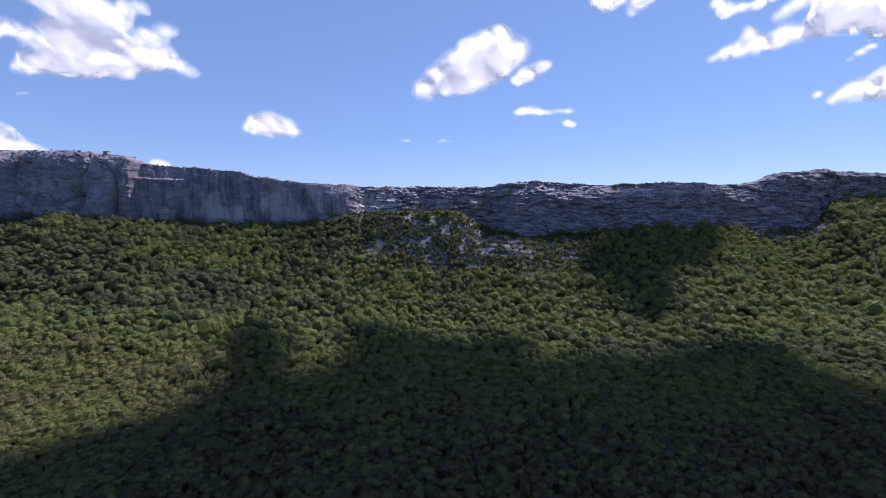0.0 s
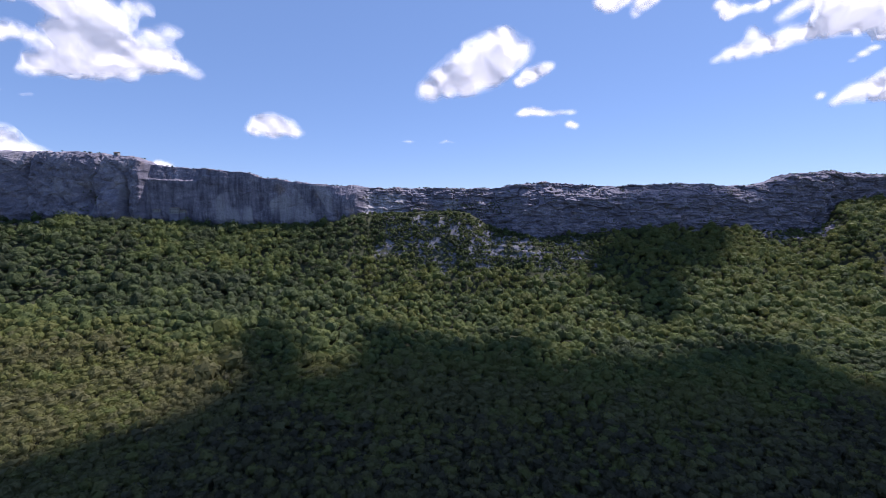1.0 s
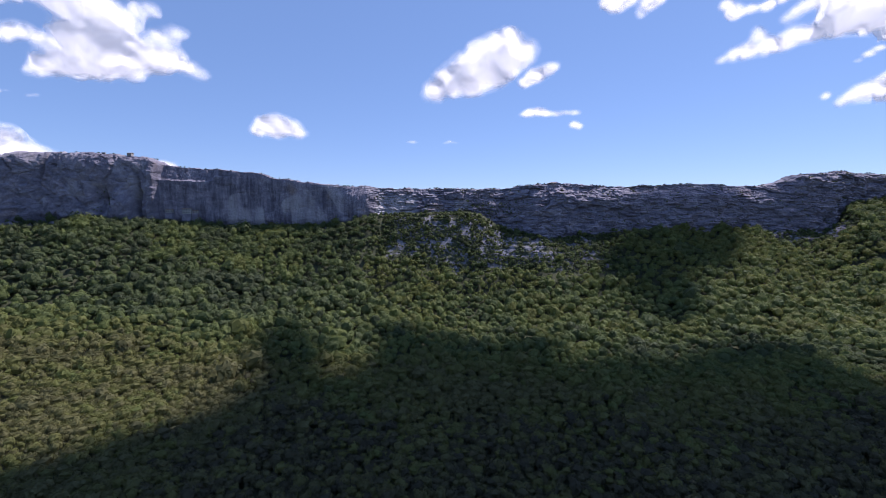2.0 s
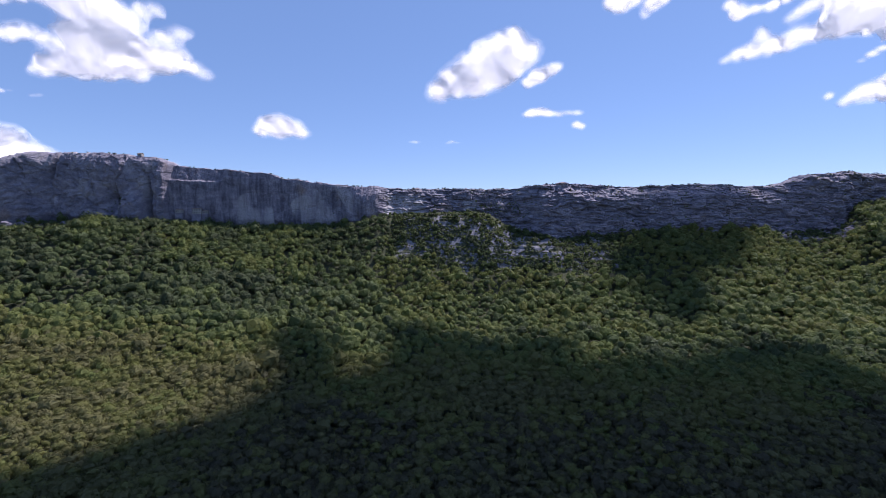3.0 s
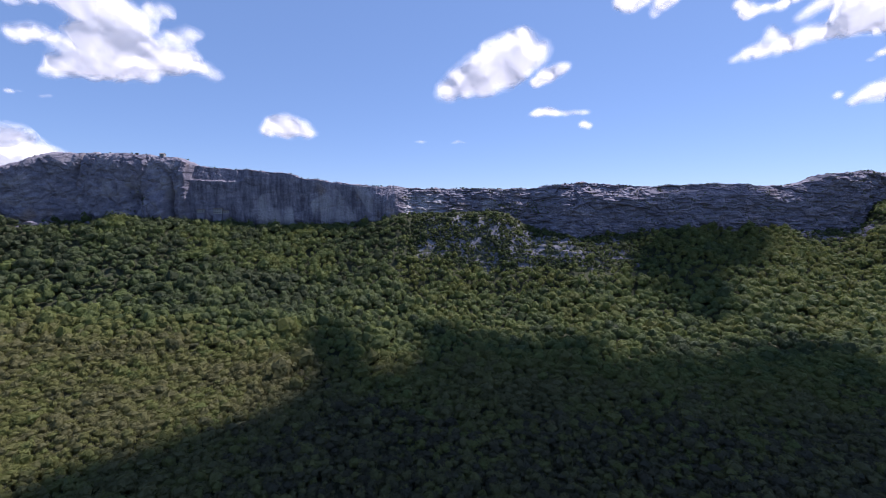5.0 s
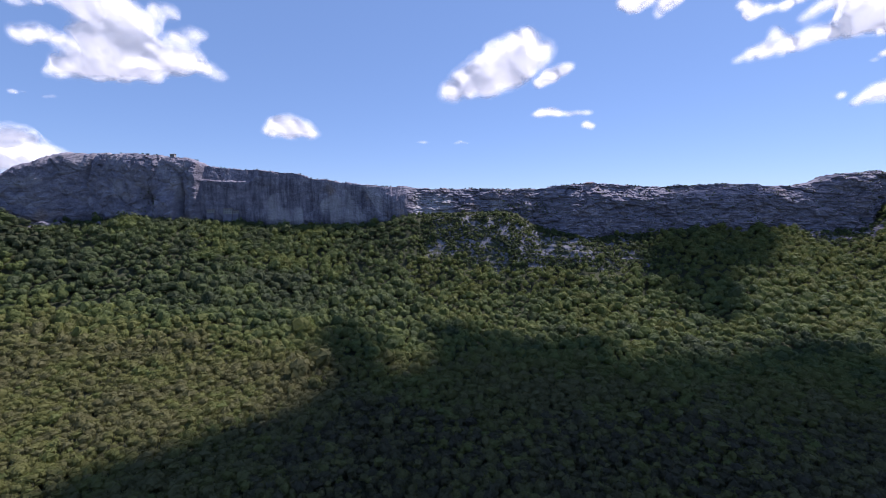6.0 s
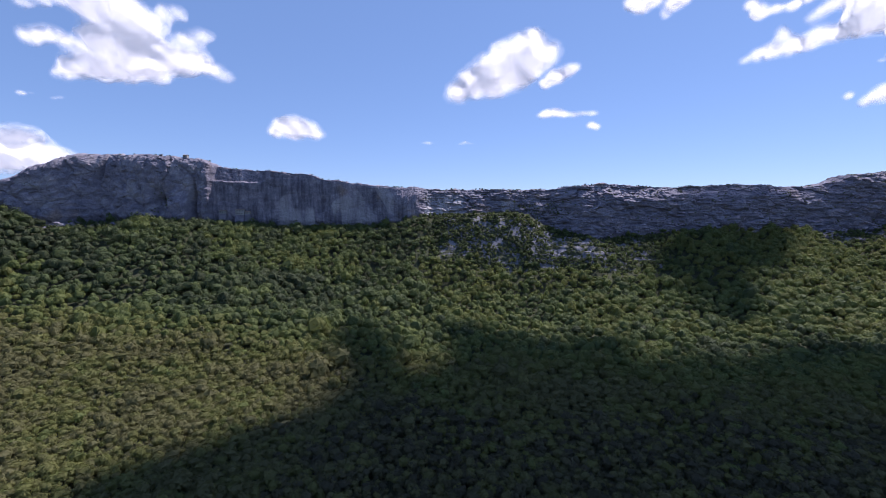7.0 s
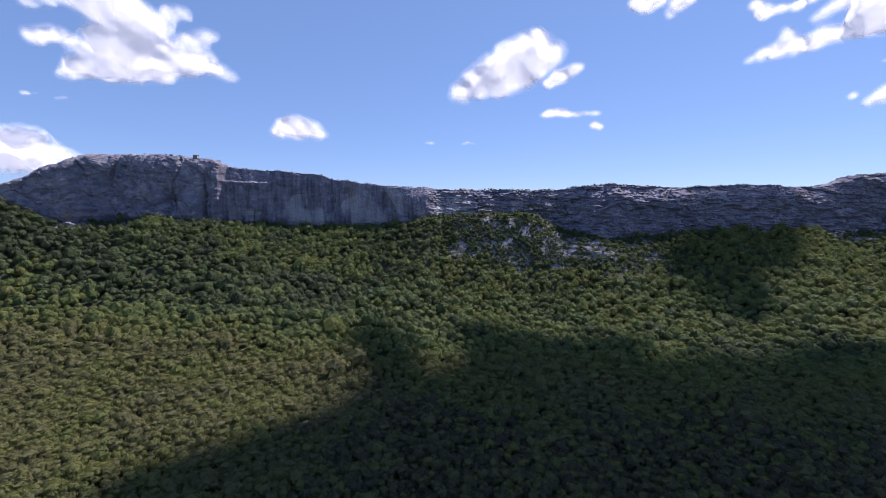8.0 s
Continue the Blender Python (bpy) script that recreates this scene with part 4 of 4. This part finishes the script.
overhead_cloud("broad white cloud drifting overhead, shading the lower forest", [
    (-88, 284, 75), (208, 256, 75), (460, 244, 75), (336, 336, 75), (48, 200, 75), (48, 364, 75), (-232, 236, 75), (344, 176, 73), (-44, 420, 68), (224, 380, 75),
    (-100, 184, 71), (188, 180, 73), (-150, 362, 60), (468, 172, 69), (108, 316, 75), (276, 424, 74), (20, 444, 75), (-196, 464, 41), (408, 312, 71), (-60, 500, 46),
    (-200, 276, 74), (-24, 296, 75), (68, 508, 29), (-280, 244, 53), (312, 260, 75), (308, 472, 42), (-100, 548, 26), (-212, 500, 29), (-158, 388, 50), (112, 380, 66), (146, 452, 28)], 830)
overhead_cloud("white cloud high over the ridge, shading the upper forest", [
    (289, 705, 40), (369, 721, 40), (289, 645, 36), (417, 761, 38), (305, 757, 40), (249, 693, 38), (453, 777, 23), (277, 729, 38), (389, 725, 36), (269, 633, 28), (345, 761, 37), (285, 612, 30), (268, 590, 20)], 840)


# ---------------------------------------------------------------- rock outcrops on the slope under the cliff
def rock_outcrop(label, x0, x1, d0, high, seed):
    """A band of rock that steps out of the slope: a broken face, its head running back into the hillside."""
    xs = np.arange(x0, x1, 0.9)
    ends = np.clip(np.minimum(xs - x0, x1 - xs) / 7.0, 0, 1) ** 0.5
    y0 = line_y(xs) - d0 + 7 * fbm(xs / 26, 0, seed, 3, seed)
    base = surface_z(xs, y0)
    h = high * ends + high * ends * min(0.9, 8.0 / high) * fbm(xs / (4 + 0.5 * high), 4, seed, 3, seed + 1)
    rows = []
    for v in np.linspace(-0.35, 1, 18):
        z = base + h * v
        own, mid, joint = blocks(xs + 3 * fbm(xs / 6, z / 6, 1, 2, seed), z + 3 * fbm(xs / 9, z / 9, 8, 2, seed), 5.5, 3.4, seed + 2)
        out = (1.8 * own - 1.6 * mid ** 2 - 1.2 * np.exp(-(joint / 0.14) ** 2) + 1.8 * fbm(xs / 4, z / 3, seed, 3, seed + 3))
        rows.append(np.stack([xs, y0 + 0.15 * h * v - out * np.clip(ends * 1.5, 0, 1), z], 1))
    head = rows[-1]
    for k in (1, 2, 3, 4):
        s = k * 0.30 * high
        y = head[:, 1] + s
        z = np.maximum(head[:, 2] + 0.12 * s - 0.3 * k * (1 - ends) + 0.8 * fbm(xs / 4, s, seed, 2, seed + 5), 0)
        if k == 4:
            z = np.minimum(z, ground_z(xs, y) - 1.5)
        rows.append(np.stack([xs, y, z], 1))
    verts = np.stack(rows).reshape(-1, 3)
    ob = new("rock_outcrop", mesh_of("rock_outcrop", verts, grid_faces(len(rows), len(xs)), ROCK, False, wet=np.zeros(len(verts)), beds=np.full(len(verts), 0.8), pale=np.zeros(len(verts))))
    tagged(ob, label, "rock outcrop", "rock outcrops under the cliff")
    return verts


for k in range(9):
    if k < 6:
        x0, d0 = rng.uniform(515, 650), rng.uniform(12, 40)
    else:
        x0, d0 = rng.uniform(-735, -670), rng.uniform(18, 34)
    rock_outcrop("grey limestone outcrop with bushes on the wooded slope", x0, x0 + rng.uniform(14, 36), d0, rng.uniform(3.0, 6.5), 200 + 11 * k)


# ---------------------------------------------------------------- buildings on and under the cliff
def box_bm(x0, x1, y0, y1, z0, z1, bevel=0.06):
    bm = bmesh.new()
    bmesh.ops.create_cube(bm, size=1.0)
    bmesh.ops.scale(bm, vec=(x1 - x0, y1 - y0, z1 - z0), verts=bm.verts)
    bmesh.ops.translate(bm, vec=((x0 + x1) / 2, (y0 + y1) / 2, (z0 + z1) / 2), verts=bm.verts)
    if bevel:
        bmesh.ops.bevel(bm, geom=bm.edges[:], offset=bevel, segments=1, affect="EDGES")
    return bm


def gable_bm(x0, x1, y0, y1, z0, z1, over=0.35, thick=0.25):
    """A pitched roof with its ridge along x, as a closed slab."""
    bm = bmesh.new()
    ym = (y0 + y1) / 2
    rings = []
    for x in (x0 - over, x1 + over):
        rings.append([bm.verts.new(p) for p in (
            (x, y0 - over, z0), (x, ym, z1), (x, y1 + over, z0), (x, y1 + over, z0 - thick), (x, ym, z1 - thick), (x, y0 - over, z0 - thick))])
    a, b = rings
    for k in range(6):
        bm.faces.new((a[k], a[(k + 1) % 6], b[(k + 1) % 6], b[k]))
    for r in (a, b):
        bm.faces.new((r[0], r[1], r[4], r[5]))
        bm.faces.new((r[1], r[2], r[3], r[4]))
    bmesh.ops.recalc_face_normals(bm, faces=bm.faces)
    return bm


def walls_bm(x0, x1, y0, y1, z0, z1, holes, thick=0.6):
    """Four walls with real openings in the face towards -y: holes are (from, to, sill, head)."""
    bm = bmesh.new()
    cuts_x = sorted({x0, x1, *(h[0] for h in holes), *(h[1] for h in holes)})
    cuts_z = sorted({z0, z1, *(h[2] for h in holes), *(h[3] for h in holes)})

    def block(a, b, c, d, e, f):
        m = Matrix.LocRotScale(((a + b) / 2, (c + d) / 2, (e + f) / 2), None, (b - a, d - c, f - e))
        bmesh.ops.create_cube(bm, size=1.0, matrix=m)

    for i in range(len(cuts_x) - 1):
        for j in range(len(cuts_z) - 1):
            mx, mz = (cuts_x[i] + cuts_x[i + 1]) / 2, (cuts_z[j] + cuts_z[j + 1]) / 2
            if not any(h[0] < mx < h[1] and h[2] < mz < h[3] for h in holes):
                block(cuts_x[i], cuts_x[i + 1], y0, y0 + thick, cuts_z[j], cuts_z[j + 1])
    block(x0, x0 + thick, y0 + thick, y1, z0, z1)
    block(x1 - thick, x1, y0 + thick, y1, z0, z1)
    block(x0 + thick, x1 - thick, y1 - thick, y1, z0, z1)
    bmesh.ops.remove_doubles(bm, verts=bm.verts, dist=0.001)
    return bm


def house(name, label, at, wide, deep, high, rise, wall_mat, windows, storeys, below):
    """A small building; its face towards -y. windows: how many in a row."""
    ob = new(name)
    ob.location = at
    tagged(ob, label, name.replace("_", " "))
    holes = []
    level = high / storeys
    for s in range(storeys):
        for k in range(windows):
            cx = -wide / 2 + wide * (k + 0.5) / windows
            sill = s * level + 0.32 * level
            holes.append((cx - 0.55, cx + 0.55, sill, sill + 0.42 * level))
    part("wall", walls_bm(-wide / 2, wide / 2, 0, deep, 0, high, holes), wall_mat, ob)
    part("roof", gable_bm(-wide / 2, wide / 2, 0, deep, high + 0.25, high + 0.25 + rise), ROOFING, ob, "old clay tile roof")
    for a, b, c, d in holes:
        window = part("window", box_bm(a, b, 0.30, 0.36, c, d, 0), GLAZING, ob, "dark recessed window")
        part("sill", box_bm(a - 0.1, b + 0.1, -0.12, 0.10, c - 0.14, c - 0.003, 0.02), MASONRY, window)
    if below:
        part("footing", box_bm(-wide / 2 - 0.3, wide / 2 + 0.3, -0.8, deep + 6, -below, -0.004, 0.15), ROCK, ob, "rough rock ledge under the building")
    return ob


def seat_on_cliff(x):
    """The points of the cliff's face at x, from its foot up."""
    col = int(round((x + 960) / 1.3))
    return CLIFF[:, col]


# the little chapel on the edge
face = seat_on_cliff(-563)
chapel_top = float(max(p[2] for p in face))
chapel_y = float(face[83][1])
house("chapel", "small square stone chapel alone on the cliff's edge", (-563.0, chapel_y + 1.0, chapel_top - 0.6), 7.0, 6.5, 3.9, 1.3, MASONRY, 1, 1, 1.2)

# the buildings of the sanctuary, built against the wall
for word, x, z, wide, high, storeys, windows, mat in (
        ("white plastered house with three dark windows under the cliff", -506.5, 159.5, 12.0, 4.8, 1, 3, PLASTER),
        ("tall pale stone convent building against the rock", -480.0, 157.5, 15.0, 9.2, 2, 5, PLASTER),
        ("low pale building with small windows beside the convent", -467.0, 158.5, 9.0, 4.2, 1, 3, MASONRY)):
    face = seat_on_cliff(x)
    near = min(range(84), key=lambda k: abs(face[k][2] - (z + high / 2)))
    y = float(face[near][1]) - 4.5
    house("sanctuary_building", word, (x, y, z), wide, 6.0, high, 1.2, mat, windows, storeys, z - float(ground_z(x, y)) + 2.0)

# a low viewpoint shelter of stone further along the edge
face = seat_on_cliff(-597)
shelter = new("viewpoint_shelter")
shelter.location = (-597.0, float(face[83][1]) + 1.5, float(max(p[2] for p in face)) - 0.5)
tagged(shelter, "low open stone shelter with a flat slab roof on the ridge", "shelter")
for x0 in (-2.6, 2.0):
    part("pier", box_bm(x0, x0 + 0.6, 0, 2.4, -0.8, 1.7, 0.05), MASONRY, shelter)
part("back_wall", box_bm(-2.0, 2.0, 1.9, 2.4, -0.8, 1.7, 0.05), MASONRY, shelter)
part("slab_roof", box_bm(-3.0, 3.0, -0.4, 2.8, 1.703, 2.0, 0.06), MASONRY, shelter, "flat grey stone slab")
